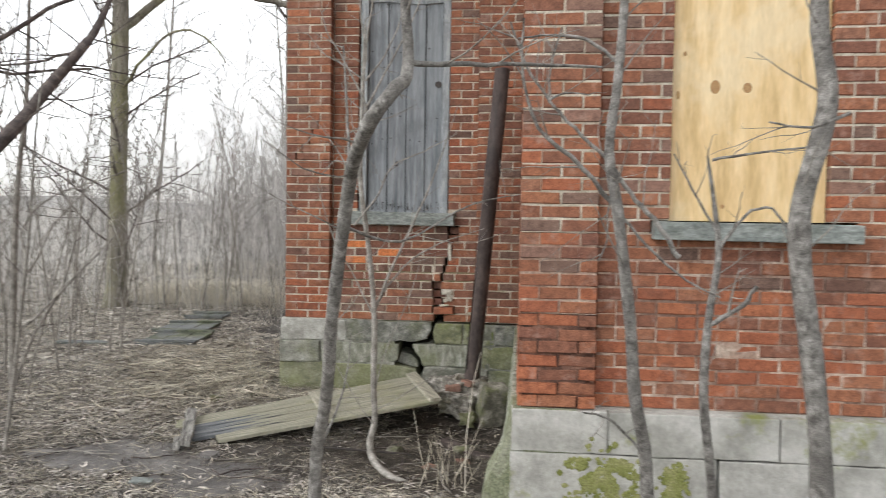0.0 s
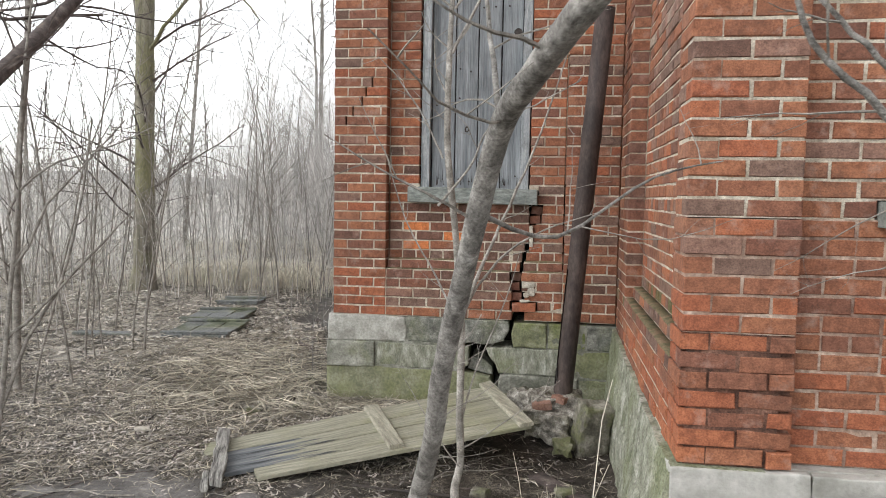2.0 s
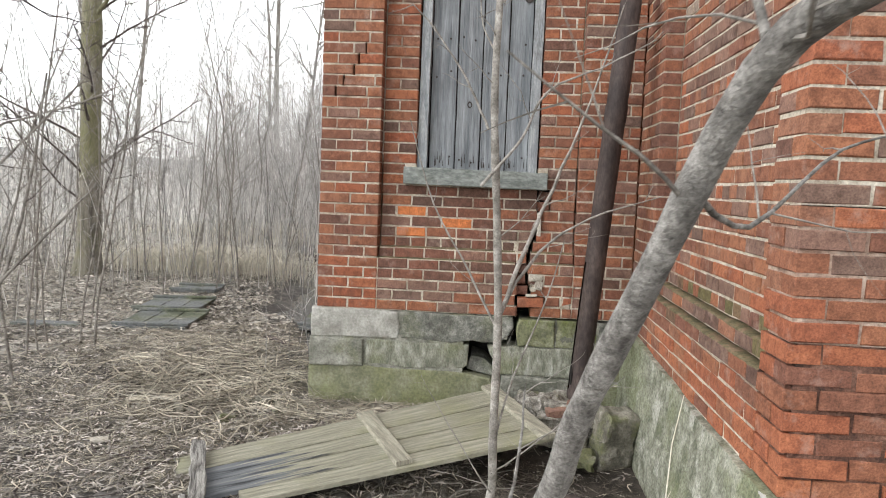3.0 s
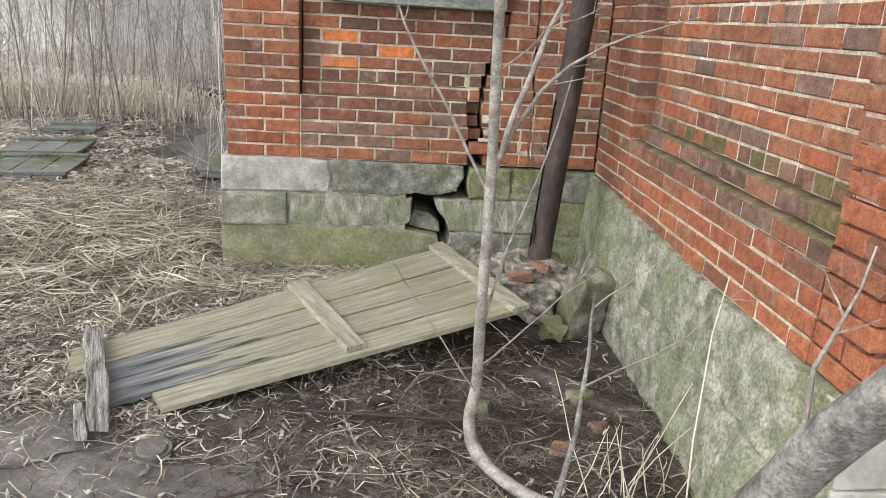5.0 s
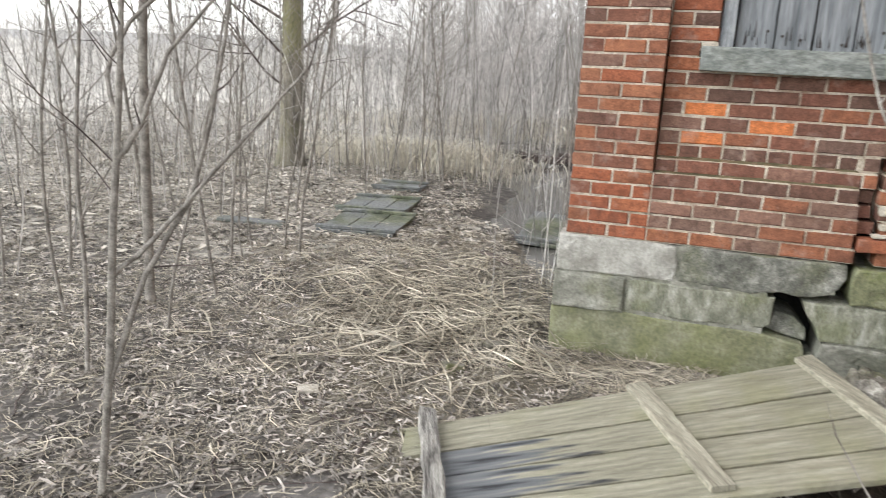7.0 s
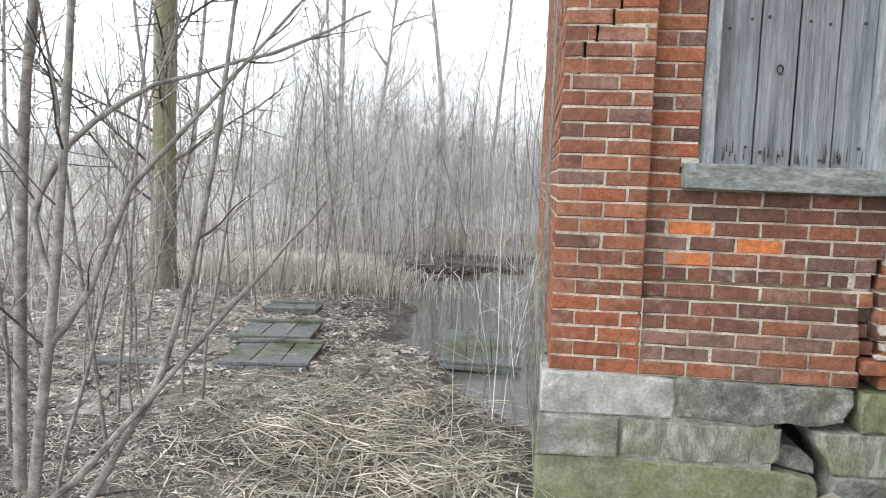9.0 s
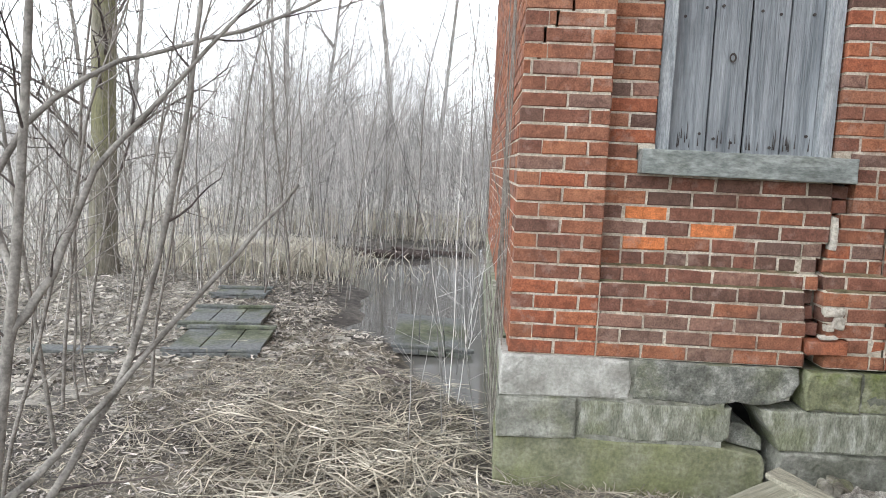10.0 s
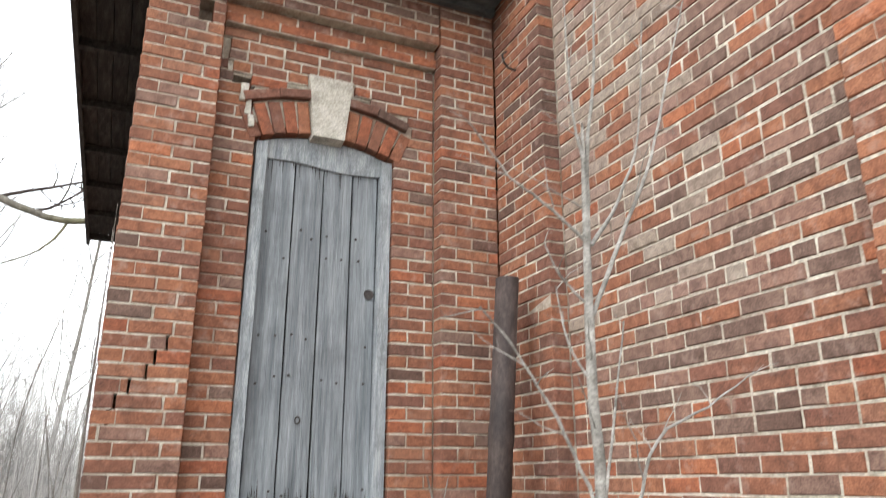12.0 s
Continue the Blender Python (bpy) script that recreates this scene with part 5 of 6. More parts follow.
def tree(name, label, stem, radii, seed, mt, twig_mt, count, length, radius, depth=1, limbs=(), group="", lo=0.35, spread=0.9):
    """A bare tree: its trunk by points, limbs by points, and shoots grown from them."""
    r = random.Random(seed)
    base = Vector(stem[0])
    th = thing(name, label, "tree", group, tuple(base))
    pts, rad = eased([Vector(p) - base for p in stem], radii, 4, r)
    g = Geo()
    g.tube(pts, rad, 12)
    gpart("trunk", g, mt, th, smooth=True)
    tw = Geo()
    for limb, r0, r1, n in limbs:
        lp, lr = eased([Vector(p) - base for p in limb], taper(len(limb), r0, r1), 4, r)
        for q in range(1, len(lp) - 1):
            lp[q] += Vector((r.gauss(0, 1), r.gauss(0, 1), r.gauss(0, 1))) * lr[q] * 0.35
        lg = Geo()
        lg.tube(lp, lr, 8)
        lo_part = gpart("limb", lg, mt, th, smooth=True)
        lt = Geo()
        twigs(lt, lp, r, n, length * 0.8, max(0.002, r1 * 0.8), depth, 4, 0.2, spread)
        if lt.f:
            tagged(gpart("twig_growth", lt, twig_mt, lo_part), "fine bare twigs", kind="stuff")
    twigs(tw, pts, r, count, length, radius, depth, 4, lo, spread)
    if tw.f:
        tagged(gpart("twig_growth", tw, twig_mt, th), "fine bare twigs", kind="stuff")
    return th


# the crooked tree that leans over the path
tree("crooked_tree", "crooked grey-barked young tree leaning across the path",
     [(-0.90, 3.16, -0.13), (-0.885, 3.13, 0.2), (-0.86, 3.08, 0.4), (-0.80, 2.97, 0.6), (-0.745, 2.82, 0.8), (-0.72, 2.745, 0.95), (-0.655, 2.59, 1.2), (-0.57, 2.40, 1.5), (-0.50, 2.19, 1.58), (-0.41, 1.99, 1.66), (-0.345, 1.98, 1.74), (-0.32, 2.04, 1.82), (-0.33, 2.02, 2.2), (-0.25, 1.95, 3.2)],
     [0.034, 0.029, 0.027, 0.026, 0.0255, 0.025, 0.024, 0.0225, 0.022, 0.021, 0.020, 0.017, 0.012, 0.005], 3, bark_grey, bark_thin, 8, 0.5, 0.004, 1,
     limbs=[([(-0.325, 2.03, 1.81), (-0.2, 2.1, 1.83), (0.0, 2.25, 1.86), (0.25, 2.4, 1.88)], 0.009, 0.004, 4),
            ([(-0.88, 3.22, 0.35), (-0.8, 3.3, 0.6), (-0.78, 3.35, 0.85)], 0.007, 0.002, 3),
            ([(-0.56, 2.38, 1.51), (-0.572, 2.41, 1.57), (-0.60, 2.48, 1.75), (-0.64, 2.58, 2.0)], 0.008, 0.003, 4),
            ([(-0.62, 2.5, 1.36), (-0.45, 2.75, 1.30), (-0.2, 3.0, 1.45), (0.0, 3.15, 1.5)], 0.006, 0.002, 4)])
# the sapling before the fallen door, with whips that rise along the wall
tree("whip_sapling", "slender pale sapling with a bent foot and long whips",
     [(-0.60, 4.02, -0.10), (-0.72, 4.08, -0.08), (-0.83, 4.18, -0.03), (-0.865, 4.23, 0.06), (-0.845, 4.27, 0.18), (-0.85, 4.25, 0.4), (-0.85, 4.25, 0.8), (-0.87, 4.17, 1.2), (-0.895, 4.05, 1.555), (-0.90, 4.05, 1.78), (-0.895, 4.05, 2.0), (-0.89, 4.05, 2.16), (-0.885, 4.05, 2.35), (-0.88, 4.05, 2.5)],
     [0.017, 0.020, 0.022, 0.020, 0.018, 0.017, 0.0165, 0.015, 0.0135, 0.013, 0.0115, 0.010, 0.007, 0.003], 5, bark_whip, bark_whip, 5, 0.3, 0.0025, 1, lo=0.5,
     limbs=[([(-0.85, 4.25, 0.86), (-0.78, 4.32, 1.05), (-0.66, 4.42, 1.35), (-0.52, 4.5, 1.7), (-0.40, 4.55, 2.1)], 0.011, 0.003, 4),
            ([(-0.85, 4.25, 0.88), (-0.70, 4.38, 1.10), (-0.50, 4.45, 1.24), (-0.22, 4.45, 1.34)], 0.008, 0.002, 3),
            ([(-0.85, 4.25, 0.80), (-0.97, 4.28, 1.02), (-1.12, 4.30, 1.28), (-1.22, 4.3, 1.6)], 0.006, 0.002, 3),
            ([(-0.85, 4.25, 0.35), (-0.78, 4.3, 0.62), (-0.66, 4.38, 0.92), (-0.60, 4.42, 1.15)], 0.005, 0.002, 2),
            ([(-0.85, 4.25, 0.24), (-0.72, 4.36, 0.30), (-0.52, 4.50, 0.42), (-0.40, 4.6, 0.50)], 0.004, 0.0015, 3),
            ([(-0.84, 4.26, 0.15), (-0.93, 4.2, 0.30), (-1.10, 4.25, 0.55)], 0.004, 0.0015, 2),
            ([(-0.884, 4.050, 2.167), (-0.868, 4.050, 2.422), (-0.835, 4.050, 2.628), (-0.802, 4.050, 2.999)], 0.007, 0.003, 2),
            ([(-0.876, 4.050, 2.373), (-0.909, 4.050, 2.529), (-0.917, 4.050, 2.957)], 0.005, 0.002, 2),
            ([(-0.876, 4.050, 2.158), (-0.769, 4.058, 2.307), (-0.679, 4.066, 2.521), (-0.613, 4.083, 2.916)], 0.006, 0.002, 2),
            ([(-0.884, 4.050, 1.977), (-0.777, 4.058, 2.191), (-0.662, 4.066, 2.406), (-0.563, 4.083, 2.653), (-0.440, 4.083, 3.040)], 0.007, 0.0025, 3),
            ([(-0.893, 4.050, 2.167), (-1.016, 4.050, 2.257), (-1.107, 4.050, 2.307), (-1.206, 4.050, 2.422)], 0.005, 0.002, 3),
            ([(-0.893, 4.050, 1.994), (-0.975, 4.050, 2.068), (-1.016, 4.050, 2.150)], 0.004, 0.0015, 2),
            ([(-0.917, 4.050, 1.549), (-0.983, 4.050, 1.689), (-1.049, 4.050, 1.796), (-1.115, 4.050, 1.887), (-1.197, 4.050, 1.969)], 0.005, 0.002, 4),
            ([(-0.934, 4.050, 1.351), (-0.802, 4.050, 1.516), (-0.720, 4.050, 1.681), (-0.539, 4.058, 1.771), (-0.357, 4.066, 1.870)], 0.006, 0.002, 5),
            ([(-0.901, 4.050, 1.813), (-0.950, 4.066, 1.903), (-0.967, 4.083, 2.051)], 0.004, 0.0015, 2)])
# young trees before the main front
tree("young_tree", "thin grey young tree before the brick front",
     [(0.56, 3.10, -0.12), (0.53, 3.02, 0.4), (0.46, 2.90, 0.7), (0.42, 2.80, 1.0), (0.36, 2.74, 1.4), (0.32, 2.74, 1.65), (0.345, 2.74, 1.9), (0.37, 2.76, 2.3), (0.4, 2.8, 3.0)],
     [0.030, 0.027, 0.025, 0.023, 0.021, 0.019, 0.018, 0.016, 0.007], 11, bark_grey, bark_thin, 6, 0.5, 0.004, 1,
     limbs=[([(0.36, 2.75, 1.42), (0.22, 2.7, 1.58), (0.06, 2.66, 1.72), (0.0, 2.64, 1.9), (0.0, 2.62, 2.1)], 0.010, 0.004, 4),
            ([(0.36, 2.75, 1.42), (0.46, 2.7, 1.30), (0.60, 2.7, 1.18), (0.72, 2.7, 1.12)], 0.006, 0.003, 2),
            ([(0.54, 3.0, 0.42), (0.38, 2.9, 0.6), (0.25, 2.8, 0.66)], 0.007, 0.003, 3),
            ([(0.58, 2.74, 1.26), (0.49, 2.74, 1.40), (0.40, 2.74, 1.49), (0.31, 2.74, 1.62), (0.19, 2.74, 1.73), (0.10, 2.74, 1.83), (0.01, 2.74, 1.96), (-0.05, 2.74, 2.12)], 0.010, 0.004, 7),
            ([(0.10, 2.74, 1.83), (0.10, 2.74, 1.94), (0.14, 2.74, 2.10)], 0.006, 0.003, 2),
            ([(0.345, 2.74, 1.97), (0.23, 2.74, 2.05), (0.10, 2.74, 2.07), (-0.02, 2.74, 2.06)], 0.008, 0.003, 4),
            ([(0.10, 2.74, 1.83), (0.16, 2.74, 1.86), (0.24, 2.74, 1.85)], 0.005, 0.002, 2),
            ([(0.34, 2.74, 1.50), (0.32, 2.74, 1.42), (0.32, 2.74, 1.32), (0.29, 2.74, 1.24)], 0.004, 0.002, 2)], group="young trees")
tree("young_tree", "short branching sapling before the boarded window",
     [(0.86, 3.18, -0.12), (0.82, 3.14, 0.3), (0.74, 2.98, 0.7), (0.75, 2.98, 1.0), (0.80, 3.05, 1.25), (0.78, 3.05, 1.45), (0.74, 3.02, 1.65)],
     [0.022, 0.020, 0.018, 0.016, 0.013, 0.010, 0.005], 12, bark_grey, bark_thin, 3, 0.3, 0.003, 1,
     limbs=[([(0.75, 2.98, 0.98), (0.86, 2.9, 1.08), (0.90, 2.88, 1.15)], 0.010, 0.008, 1),
            ([(0.80, 3.05, 1.28), (0.90, 3.05, 1.42), (1.0, 3.05, 1.45), (1.08, 3.0, 1.32)], 0.007, 0.004, 2),
            ([(0.79, 3.05, 1.35), (0.68, 3.0, 1.52), (0.60, 2.98, 1.66)], 0.006, 0.003, 3),
            ([(0.76, 3.03, 1.64), (0.95, 3.0, 1.67), (1.18, 3.0, 1.70)], 0.006, 0.003, 4)], group="young trees")
tree("young_tree", "grey young tree trunk with knots before the plywood window",
     [(1.24, 3.02, -0.12), (1.19, 2.98, 0.5), (1.12, 2.92, 0.9), (1.06, 2.88, 1.2), (1.04, 2.85, 1.45), (1.11, 2.85, 1.75), (1.12, 2.85, 1.9), (1.07, 2.82, 2.2), (1.12, 2.8, 2.8), (1.1, 2.8, 3.6)],
     [0.046, 0.043, 0.042, 0.040, 0.040, 0.036, 0.034, 0.032, 0.024, 0.008], 13, bark_grey, bark_thin, 6, 0.5, 0.004, 1,
     limbs=[([(1.2, 2.85, 1.8), (1.05, 2.8, 1.74), (0.9, 2.8, 1.76)], 0.007, 0.003, 3)], group="young trees")
# the big mossy trunk
tree("large_tree", "tall tree trunk green with moss among the saplings",
     [(-6.55, 11.25, -0.2), (-6.52, 11.25, 0.3), (-6.50, 11.25, 1.2), (-6.50, 11.3, 3.0), (-6.45, 11.3, 5.5), (-6.3, 11.4, 8.5), (-6.2, 11.4, 12)],
     [0.24, 0.165, 0.145, 0.14, 0.13, 0.10, 0.03], 21, bark_moss, bark_dark, 26, 2.2, 0.022, 2, lo=0.25,
     limbs=[([(-6.47, 11.3, 3.4), (-5.9, 11.0, 3.9), (-5.2, 10.6, 4.2), (-4.6, 10.3, 4.0), (-4.2, 10.1, 3.6)], 0.03, 0.008, 7),
            ([(-6.47, 11.3, 4.4), (-5.7, 11.9, 5.3), (-4.7, 12.6, 5.3), (-3.8, 12.8, 5.12), (-3.0, 12.8, 4.86), (-2.2, 12.8, 4.93), (-1.9, 12.8, 4.95)], 0.07, 0.035, 4),
            ([(-2.75, 12.8, 4.88), (-2.85, 12.8, 4.65), (-3.05, 12.8, 4.4), (-3.6, 12.8, 4.1), (-4.1, 12.7, 3.95)], 0.020, 0.006, 6)])
# the dark tree whose limb crosses the sky at the path's edge
tree("leaning_tree", "dark bare tree with a long slanting limb",
     [(-3.15, 3.05, -0.15), (-3.08, 3.08, 0.4), (-2.98, 3.14, 0.9), (-2.90, 3.26, 1.25), (-2.88, 3.45, 1.47), (-2.92, 3.68, 1.65), (-3.06, 4.2, 1.95), (-3.26, 4.75, 2.25), (-3.36, 5.3, 2.65), (-3.62, 5.95, 3.0), (-3.75, 6.5, 3.6), (-3.8, 6.9, 4.4)],
     [0.058, 0.052, 0.048, 0.045, 0.043, 0.042, 0.041, 0.040, 0.036, 0.030, 0.022, 0.010], 31, bark_dark, bark_dark, 20, 1.1, 0.007, 2, lo=0.45,
     limbs=[([(-3.08, 3.08, 0.4), (-3.5, 3.5, 1.1), (-4.09, 4.3, 1.92), (-4.03, 4.5, 2.14), (-3.94, 4.8, 2.43), (-3.78, 5.0, 2.67), (-3.63, 5.3, 2.96), (-3.43, 5.5, 3.14), (-3.21, 5.8, 3.48)], 0.030, 0.012, 9),
            ([(-4.09, 4.35, 1.95), (-4.21, 4.7, 2.24), (-4.12, 4.9, 2.41), (-4.05, 5.1, 2.48), (-3.9, 5.3, 2.47), (-3.73, 5.5, 2.54), (-3.58, 5.8, 2.61)], 0.016, 0.009, 8),
            ([(-3.38, 5.3, 2.65), (-3.9, 5.5, 2.6), (-4.5, 5.7, 2.62)], 0.014, 0.006, 6)])
# the sapling clump close to the path's end
tree("near_sapling", "thin grey sapling with dark forked shoots beside the path",
     [(-3.18, 4.20, -0.12), (-3.12, 4.22, 0.4), (-3.06, 4.20, 0.8), (-3.03, 4.22, 1.15), (-3.02, 4.25, 1.5), (-2.98, 4.25, 2.0), (-2.9, 4.3, 2.7)],
     [0.013, 0.012, 0.011, 0.009, 0.008, 0.006, 0.003], 41, bark_thin, bark_dark, 9, 0.4, 0.003, 1,
     limbs=[([(-3.08, 4.21, 0.66), (-2.95, 4.3, 0.82), (-2.75, 4.42, 1.08), (-2.58, 4.5, 1.30)], 0.009, 0.004, 0),
            ([(-3.04, 4.21, 1.0), (-2.98, 4.25, 1.12), (-2.93, 4.32, 1.32), (-2.80, 4.4, 1.5), (-2.62, 4.5, 1.75)], 0.009, 0.003, 3),
            ([(-3.15, 4.21, 0.25), (-3.02, 4.28, 0.65), (-2.88, 4.35, 0.95), (-2.80, 4.4, 1.35), (-2.76, 4.44, 1.75)], 0.010, 0.004, 4),
            ([(-3.03, 4.22, 1.12), (-3.12, 4.3, 1.3), (-3.0, 4.4, 1.5), (-2.7, 4.5, 1.62), (-2.5, 4.55, 1.72)], 0.008, 0.003, 3)], group="saplings by the path")
tree("near_sapling", "straight grey sapling standing in dead leaves",
     [(-4.36, 5.86, -0.12), (-4.33, 5.84, 0.5), (-4.30, 5.82, 1.0), (-4.26, 5.82, 1.7), (-4.2, 5.85, 2.4), (-4.2, 5.9, 3.4), (-4.15, 5.9, 4.6)],
     [0.030, 0.027, 0.025, 0.022, 0.019, 0.014, 0.006], 42, bark_thin, bark_thin, 14, 0.9, 0.006, 1, lo=0.4, group="saplings by the path")

protos = []
for s in range(7):
    r = random.Random(500 + s)
    h = r.uniform(2.6, 4.6)
    pts = wander((0, 0, -0.1), (r.gauss(0, 0.06), r.gauss(0, 0.06), 1), h, 9, 0.07, r, 0.05)
    protos.append((pts, h, r.randrange(10 ** 6)))


def sapling(k, m):
    pts, h, seed = protos[k]
    return tree("sapling", "thin bare sapling standing in dead leaves", pts, [0.0085 * (1 - 0.9 * i / 9) + 0.002 for i in range(10)], seed, bark_thin, bark_thin, 15, 0.8, 0.0045, 1, lo=0.15, group="saplings", spread=0.6)


SAPS = [(-4.04, 6.05), (-4.45, 6.8), (-4.10, 7.15), (-4.9, 8.5), (-5.6, 10.2), (-4.9, 10.1), (-3.9, 4.9), (-4.75, 6.3), (-5.2, 7.2), (-3.95, 5.5)]
r = random.Random(77)
while len(SAPS) < 75:
    x, y = r.uniform(-12, -2.2), r.uniform(5.2, 15)
    if x > -4.1 - 0.12 * (y - 6) and y < 9.8:
        continue
    if pond(x, y) > 0.25 and r.random() < 0.6:
        continue
    if -4.7 < x < -3.6 and 7.7 < y < 9.7:
        continue
    if x > -0.62 * y - 0.2 or r.random() < 0.4:
        SAPS.append((x, y))
made = {}
for i, (x, y) in enumerate(SAPS):
    k = i % len(protos)
    m = Matrix.Translation((x, y, gz(x, y))) @ pose(0, 0, 0, r.gauss(0, 2.5), r.gauss(0, 2.5), r.uniform(0, 360))
    s = r.uniform(0.65, 1.15)
    if k not in made:
        made[k] = sapling(k, m)
        made[k].matrix_basis = m
    else:
        ob = copy_thing(made[k], m)
        ob.scale = (s, s, s)

# tall trees behind the pond
for i, (x, y, h, rr) in enumerate(((-7.2, 22, 12, 0.13), (-4.9, 26, 14, 0.14), (-3.6, 27, 13, 0.12), (-10.5, 20, 11, 0.10), (-13.5, 24, 12, 0.12), (-8.8, 27, 12, 0.1), (-5.9, 19, 8, 0.07), (-16, 21, 11, 0.1))):
    r = random.Random(900 + i)
    pts = wander((x, y, -0.3), (r.gauss(0, 0.04), 0, 1), h, 8, 0.035, r, 0.02)
    tree("tall_tree", "tall bare tree behind the flooded thicket", pts, taper(9, rr * 0.72, 0.015), 910 + i, bark_thin, bark_thin, 30, 1.6, 0.022, 2, lo=0.14, group="tall trees", spread=0.7)

# ---- thicket, woods, litter: what nobody could count ----
def thicket(name, label, n, area, hmin, hmax, rad, seed, mt, twig_n, keep, group=""):
    r = random.Random(seed)
    g = Geo()
    k = 0
    while k < n:
        x, y = r.uniform(area[0], area[1]), r.uniform(area[2], area[3])
        if not keep(x, y, r):
            continue
        k += 1
        h = r.uniform(hmin, hmax)
        z = max(gz(x, y), WATER - 0.1)
        q = wander((x, y, z - 0.05), (r.gauss(0, 0.10), r.gauss(0, 0.10), 1), h, 5, 0.055, r, 0.03)
        rr = rad * r.uniform(0.6, 1.3)
        g.tube(q, taper(6, rr, rr * 0.25), 3, False)
        for t in range(twig_n):
            s = r.uniform(0.25, 0.98) * 4.99
            i = int(s)
            p = q[i].lerp(q[i + 1], s - i)
            d = Vector((r.gauss(0, 0.75), r.gauss(0, 0.75), 0.7))
            e = wander(p, d, h * r.uniform(0.08, 0.24), 2, 0.1, r, 0.05)
            g.tube(e, [rr * 0.42, rr * 0.3, rr * 0.12], 3, False)
    return tagged(gpart(name, g, mt), label, "brush", kind="stuff")


def seen_side(x, y):
    return x < 0.6 - 0.0 * y and not (x > -2.6 and y < 12.6)


# all this brush and woodland wears the haze-lightened twig colour
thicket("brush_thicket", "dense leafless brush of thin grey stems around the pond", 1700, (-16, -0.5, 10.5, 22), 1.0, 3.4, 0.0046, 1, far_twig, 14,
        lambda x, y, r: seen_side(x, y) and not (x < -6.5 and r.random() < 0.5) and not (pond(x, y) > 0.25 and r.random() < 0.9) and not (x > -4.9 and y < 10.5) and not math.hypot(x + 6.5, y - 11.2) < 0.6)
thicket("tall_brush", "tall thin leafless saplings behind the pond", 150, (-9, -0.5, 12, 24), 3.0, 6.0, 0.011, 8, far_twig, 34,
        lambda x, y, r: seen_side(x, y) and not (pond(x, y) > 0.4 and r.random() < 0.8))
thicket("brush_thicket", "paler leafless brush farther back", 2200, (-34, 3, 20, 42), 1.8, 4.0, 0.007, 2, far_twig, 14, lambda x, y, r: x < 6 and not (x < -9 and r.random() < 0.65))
thicket("brush_thicket", "leafless brush on the open side of the path", 600, (-17, -4.6, 4.5, 12), 0.8, 2.6, 0.0045, 3, far_twig, 8, lambda x, y, r: x < -4.9 - 0.25 * abs(y - 8) and not math.hypot(x + 6.5, y - 11.2) < 0.5)
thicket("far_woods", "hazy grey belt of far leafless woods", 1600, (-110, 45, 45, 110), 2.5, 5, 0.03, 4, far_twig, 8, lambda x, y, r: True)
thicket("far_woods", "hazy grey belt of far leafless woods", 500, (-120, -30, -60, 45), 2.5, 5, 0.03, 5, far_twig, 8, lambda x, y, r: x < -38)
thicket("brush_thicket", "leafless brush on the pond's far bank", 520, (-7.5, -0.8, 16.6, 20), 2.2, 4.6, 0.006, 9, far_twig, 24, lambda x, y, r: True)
thicket("flank_stems", "thin bare stems growing against the wing's side", 20, (-2.5, -2.08, 6.5, 9.8), 1.0, 2.8, 0.0035, 6, far_twig, 7, lambda x, y, r: True)


def blades(name, label, n, mt, place, seed, lmin, lmax, wmin, wmax, curl=0.3, rise=0.02, flat=True):
    """Leaves or stalks lying where place() says: narrow folded strips."""
    r = random.Random(seed)
    g = Geo()
    k = 0
    while k < n:
        q = place(r)
        if q is None:
            continue
        k += 1
        x, y = q
        z = gz(x, y)
        if z < WATER + 0.005 and flat:
            continue
        a = r.uniform(0, 2 * math.pi)
        L, W = r.uniform(lmin, lmax), r.uniform(wmin, wmax)
        dx, dy = math.cos(a), math.sin(a)
        h0, h1, h2 = (r.uniform(0.002, rise) for _ in range(3))
        if not flat:
            h0, h1, h2 = 0.0, L * 0.7, L * 0.95
            L *= 0.5
        b, b2 = r.gauss(0, curl) * L, r.gauss(0, curl) * L
        hump = curl * L * 0.3 * r.random() if flat else 0
        pts = ((0, 0, h0), (0.36 * L, b * 0.5, h1 + hump), (0.70 * L, b * 0.6 + b2 * 0.4, (h1 + h2) / 2 + hump * 0.6), (L, b2, h2))
        k0 = len(g.v)
        for i, (u, v, h) in enumerate(pts):
            ww = W * (0.5 if i in (1, 2) else 0.22)
            cx, cy = x + dx * u - dy * v, y + dy * u + dx * v
            tl = r.uniform(-0.5, 0.5) * W * 0.8
            zz = max(z, gz(cx, cy)) + h if flat and L > 0.15 else z + h
            g.v.append((cx - dy * ww, cy + dx * ww, zz + tl))
            g.v.append((cx + dy * ww, cy - dx * ww, zz - tl * 0.4))
        g.f += [(k0 + j, k0 + j + 1, k0 + j + 3, k0 + j + 2) for j in (0, 2, 4)]
    return tagged(gpart(name, g, mt), label, "litter", kind="stuff")


def open_ground(x, y):
    if x > -0.06 and y > 3.6 or (x > -2.1 and y > 6.1):
        return False
    return True


def spread_near(r):
    y = 1.6 + 11.5 * r.random() ** 1.25 - 1.6 * r.random() ** 3
    x = r.uniform(-2.2 - 0.75 * y, min(1.8, 2.4))
    if not open_ground(x, y) or pond(x, y) > 0.1 and y > 6.8:
        return None
    if (bare(x, y) > 0 or damp(x, y) > 0.0) and r.random() < 0.87:
        return None
    if noise.noise(Vector((x * 0.8, y * 0.8, 21))) < -0.18 + 0.25 * r.random() - 0.25 and r.random() < 0.75:
        return None
    return x, y


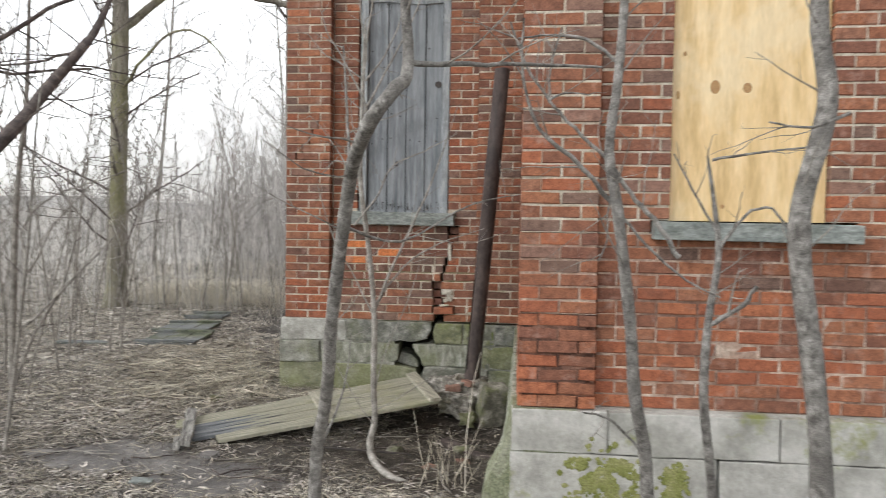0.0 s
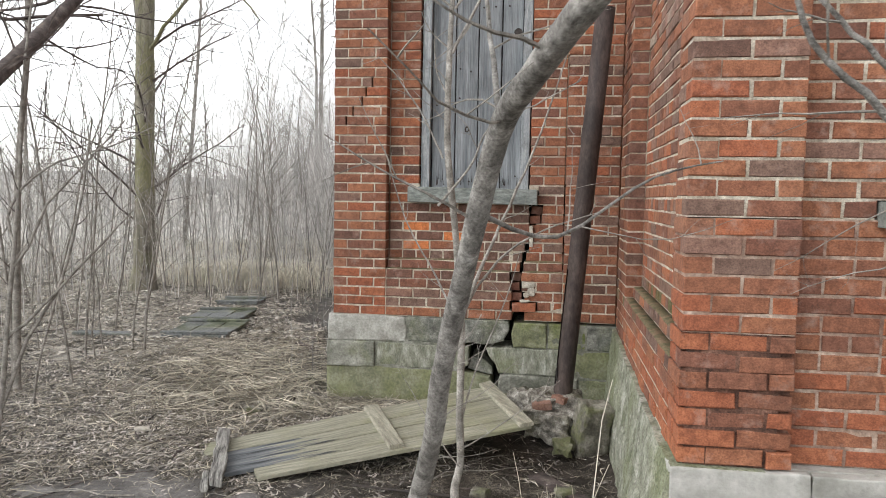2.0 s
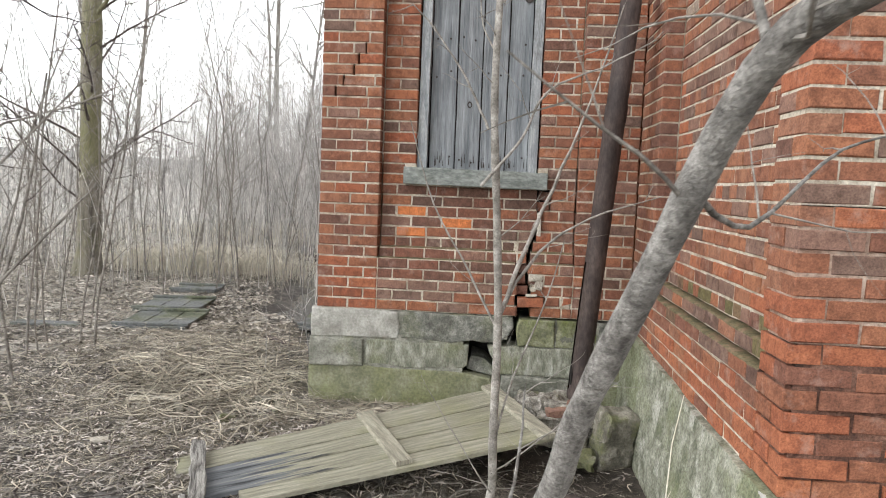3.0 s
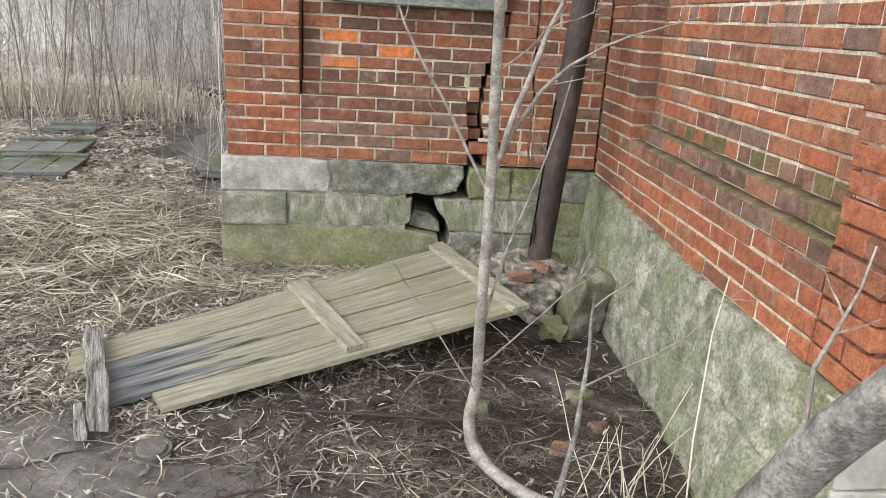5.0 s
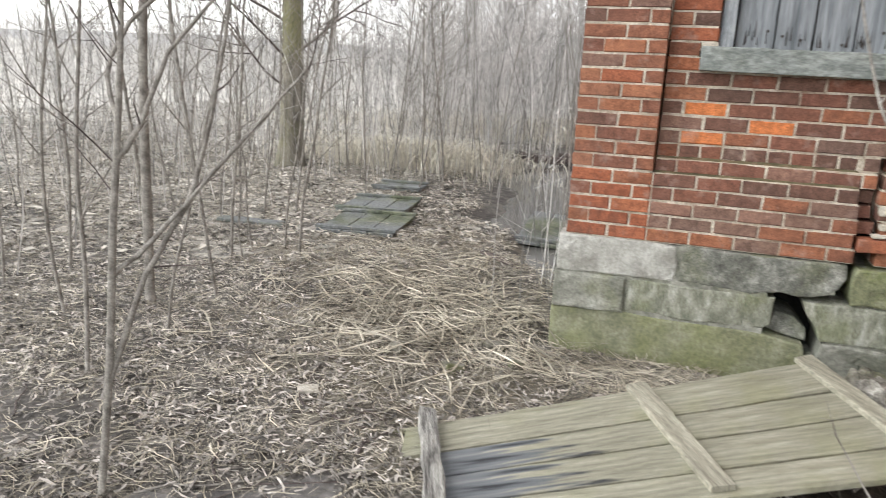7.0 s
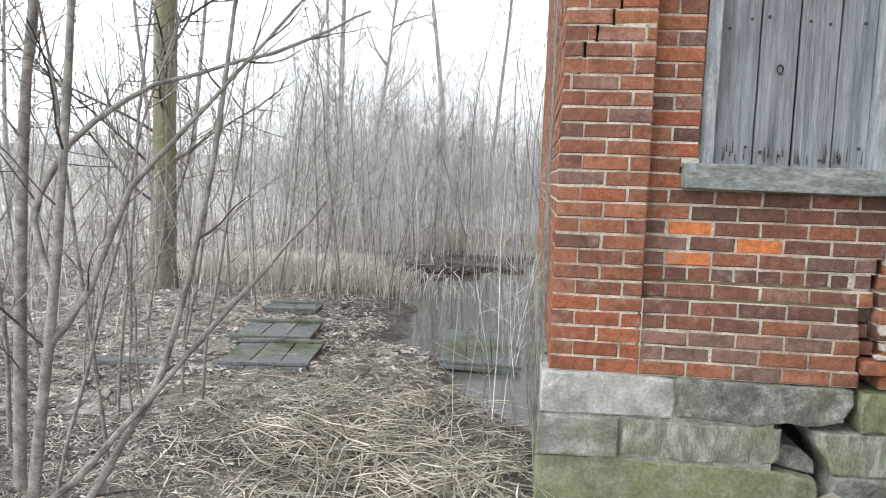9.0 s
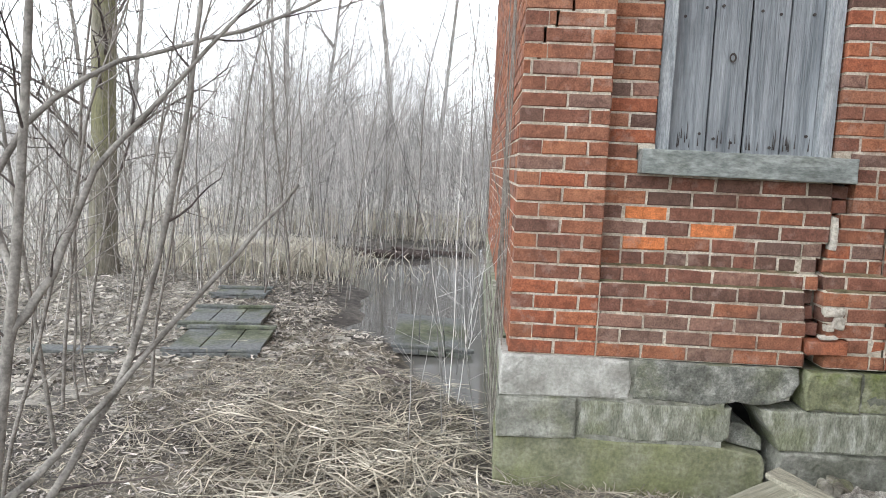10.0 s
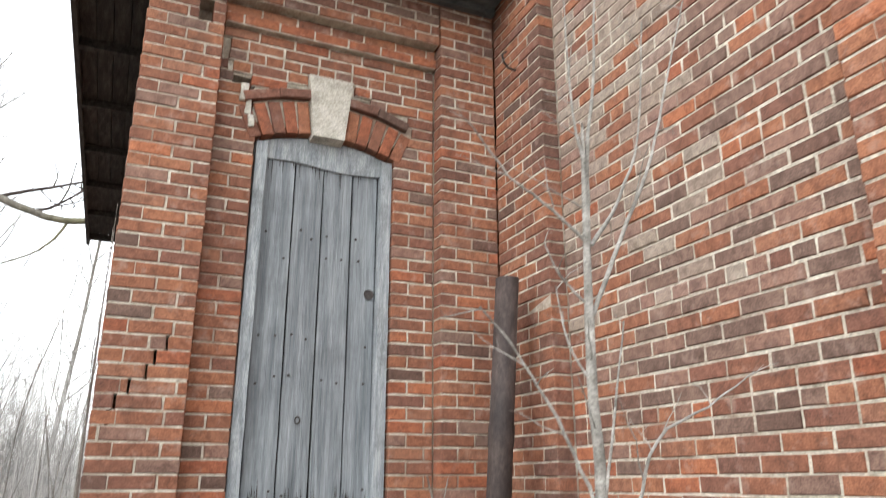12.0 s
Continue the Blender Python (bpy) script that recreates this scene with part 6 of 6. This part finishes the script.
def spread_dry(r):
    q = spread_near(r)
    return q if q and damp(*q) < -0.25 else None


def spread_far(r):
    x, y = r.uniform(-16, -2), r.uniform(5.5, 22)
    if math.hypot(x, y) < 8.5:
        return None
    return (x, y) if not (pond(x, y) > 0.05) and not (x > -2.3 and y < 12.4) else None


def around(cx, cy, sx, sy):
    def f(r):
        x, y = r.gauss(cx, sx), r.gauss(cy, sy)
        return (x, y) if open_ground(x, y) else None
    return f


blades("leaf_litter", "grey-brown dead leaves matted over the mud", 56000, leaf_mat, spread_near, 11, 0.02, 0.07, 0.004, 0.014, 0.4, 0.022)
blades("leaf_litter", "pale curled dead leaves over the mud", 9000, pale_leaf, spread_dry, 25, 0.018, 0.045, 0.005, 0.013, 0.3, 0.022)
blades("leaf_litter", "grey-brown dead leaves under the brush", 32000, pale_leaf, spread_far, 12, 0.04, 0.12, 0.012, 0.035, 0.25, 0.03)
blades("dead_stalks", "pale dead stalks scattered over the mud", 27000, straw_mat, spread_near, 13, 0.05, 0.20, 0.0022, 0.0055, 0.28, 0.022)
blades("dead_stalks", "short broken straw matted into the mud", 60000, straw_mat, spread_near, 26, 0.03, 0.11, 0.0012, 0.0032, 0.16, 0.014)
blades("dead_stalks", "dull broken straw trodden into the wet corner", 12000, wet_straw, around(-0.75, 4.6, 0.55, 0.42), 27, 0.025, 0.11, 0.0014, 0.0036, 0.16, 0.014)
blades("flattened_grass", "bleached flattened grass beside the foundation", 900, straw_mat, around(-2.75, 6.35, 0.45, 0.42), 14, 0.18, 0.6, 0.004, 0.009, 0.18, 0.07)
blades("flattened_grass", "bleached flattened grass by the hatches", 450, straw_mat, around(-3.3, 7.4, 0.5, 0.35), 15, 0.12, 0.4, 0.003, 0.006, 0.18, 0.06)
blades("flattened_grass", "dead grass under the fallen door's far side", 900, straw_mat, around(-1.6, 5.85, 0.5, 0.14), 16, 0.10, 0.35, 0.0025, 0.005, 0.18, 0.04)
blades("dry_grass_tuft", "tufts of bleached standing grass by the pond", 3600, pale_grass, around(-5.2, 12.3, 0.8, 0.4), 17, 0.15, 0.45, 0.006, 0.012, 0.5, 0.05, flat=False)
blades("dry_grass_tuft", "bleached grass at the pond's far bank", 3200, pale_grass, around(-3.6, 17.8, 2.6, 0.7), 18, 0.2, 0.55, 0.010, 0.02, 0.5, 0.05, flat=False)

blades("leaf_litter", "grey-brown dead leaves where the path begins", 9000, leaf_mat, lambda r: (r.uniform(-6, 4), r.uniform(-4, 1.8)), 19, 0.03, 0.10, 0.006, 0.016, 0.4, 0.02)

# sticks lying about
r = random.Random(41)
for i in range(270):
    q = None
    while q is None:
        q = spread_near(r)
    if q[1] > 7.5 or q[0] < -4.8 or q[1] < 2.4 and q[0] > -0.2:
        q = (r.uniform(-4.2, -0.4), r.uniform(3.3, 5.6))
    x, y = q
    L, a = r.uniform(0.18, 0.7), r.uniform(0, math.pi)
    g = Geo()
    pts = []
    for s in range(6):
        u = (s / 5 - 0.5) * L
        bow = (0.05 * math.sin(s * 1.7 + i) + 0.5 * math.sin(i * 7.3) * (s / 5 - 0.5) ** 2) * L
        px, py = x + u * math.cos(a) - bow * math.sin(a), y + u * math.sin(a) + bow * math.cos(a)
        pts.append((px, py, gz(px, py) + 0.010 + 0.006 * math.sin(s + i)))
    rr = r.uniform(0.002, 0.006)
    g.tube(pts, taper(6, rr, rr * 0.5), 5)
    tagged(gpart("fallen_twig", g, bark_thin if r.random() < 0.6 else bark_dark), "thin dead twig lying on the mud", "twig", "fallen twigs")

# dry reed stubble beside the damp wall
rs = thing("reed_clump", "clump of broken pale dry stalks by the damp wall", "plant", at=(-0.36, 4.05, -0.12))
for i in range(16):
    g = Geo()
    a = r.uniform(0, 6.28)
    p = Vector((0.10 * r.gauss(0, 1) * 0.8, 0.10 * r.gauss(0, 1) * 0.8, 0))
    q = wander(p, (r.gauss(0, 0.28), r.gauss(0, 0.28), 1), r.uniform(0.16, 0.48), 4, 0.08, r)
    g.tube(q, taper(5, 0.0024, 0.0013), 5)
    gpart("stalk", g, straw_mat, rs)
wp = Geo()
wp.tube([(-0.27, 3.88, -0.12), (-0.27, 3.92, 0.2), (-0.24, 3.98, 0.5), (-0.20, 4.02, 0.66)], [0.0026, 0.0024, 0.0021, 0.0015], 6)
tagged(gpart("dry_stem", wp, pale_grass), "single pale dry stem standing by the wall", "plant")
vine = Geo()
r = random.Random(88)
for i in range(16):
    q = wander((-2.06, 6.3 + r.random() * 0.9, gz(-2.3, 6.6)), (r.gauss(0, 0.05), r.gauss(0, 0.1), 1), r.uniform(1.2, 3.4), 9, 0.10, r, 0.06)
    q = [Vector((min(p.x, -2.045), p.y, p.z)) for p in q]
    vine.tube(q, taper(10, 0.004, 0.0015), 4, False)
tagged(gpart("wall_vine", vine, bark_thin), "dry leafless vine climbing the wing's corner", "plant")
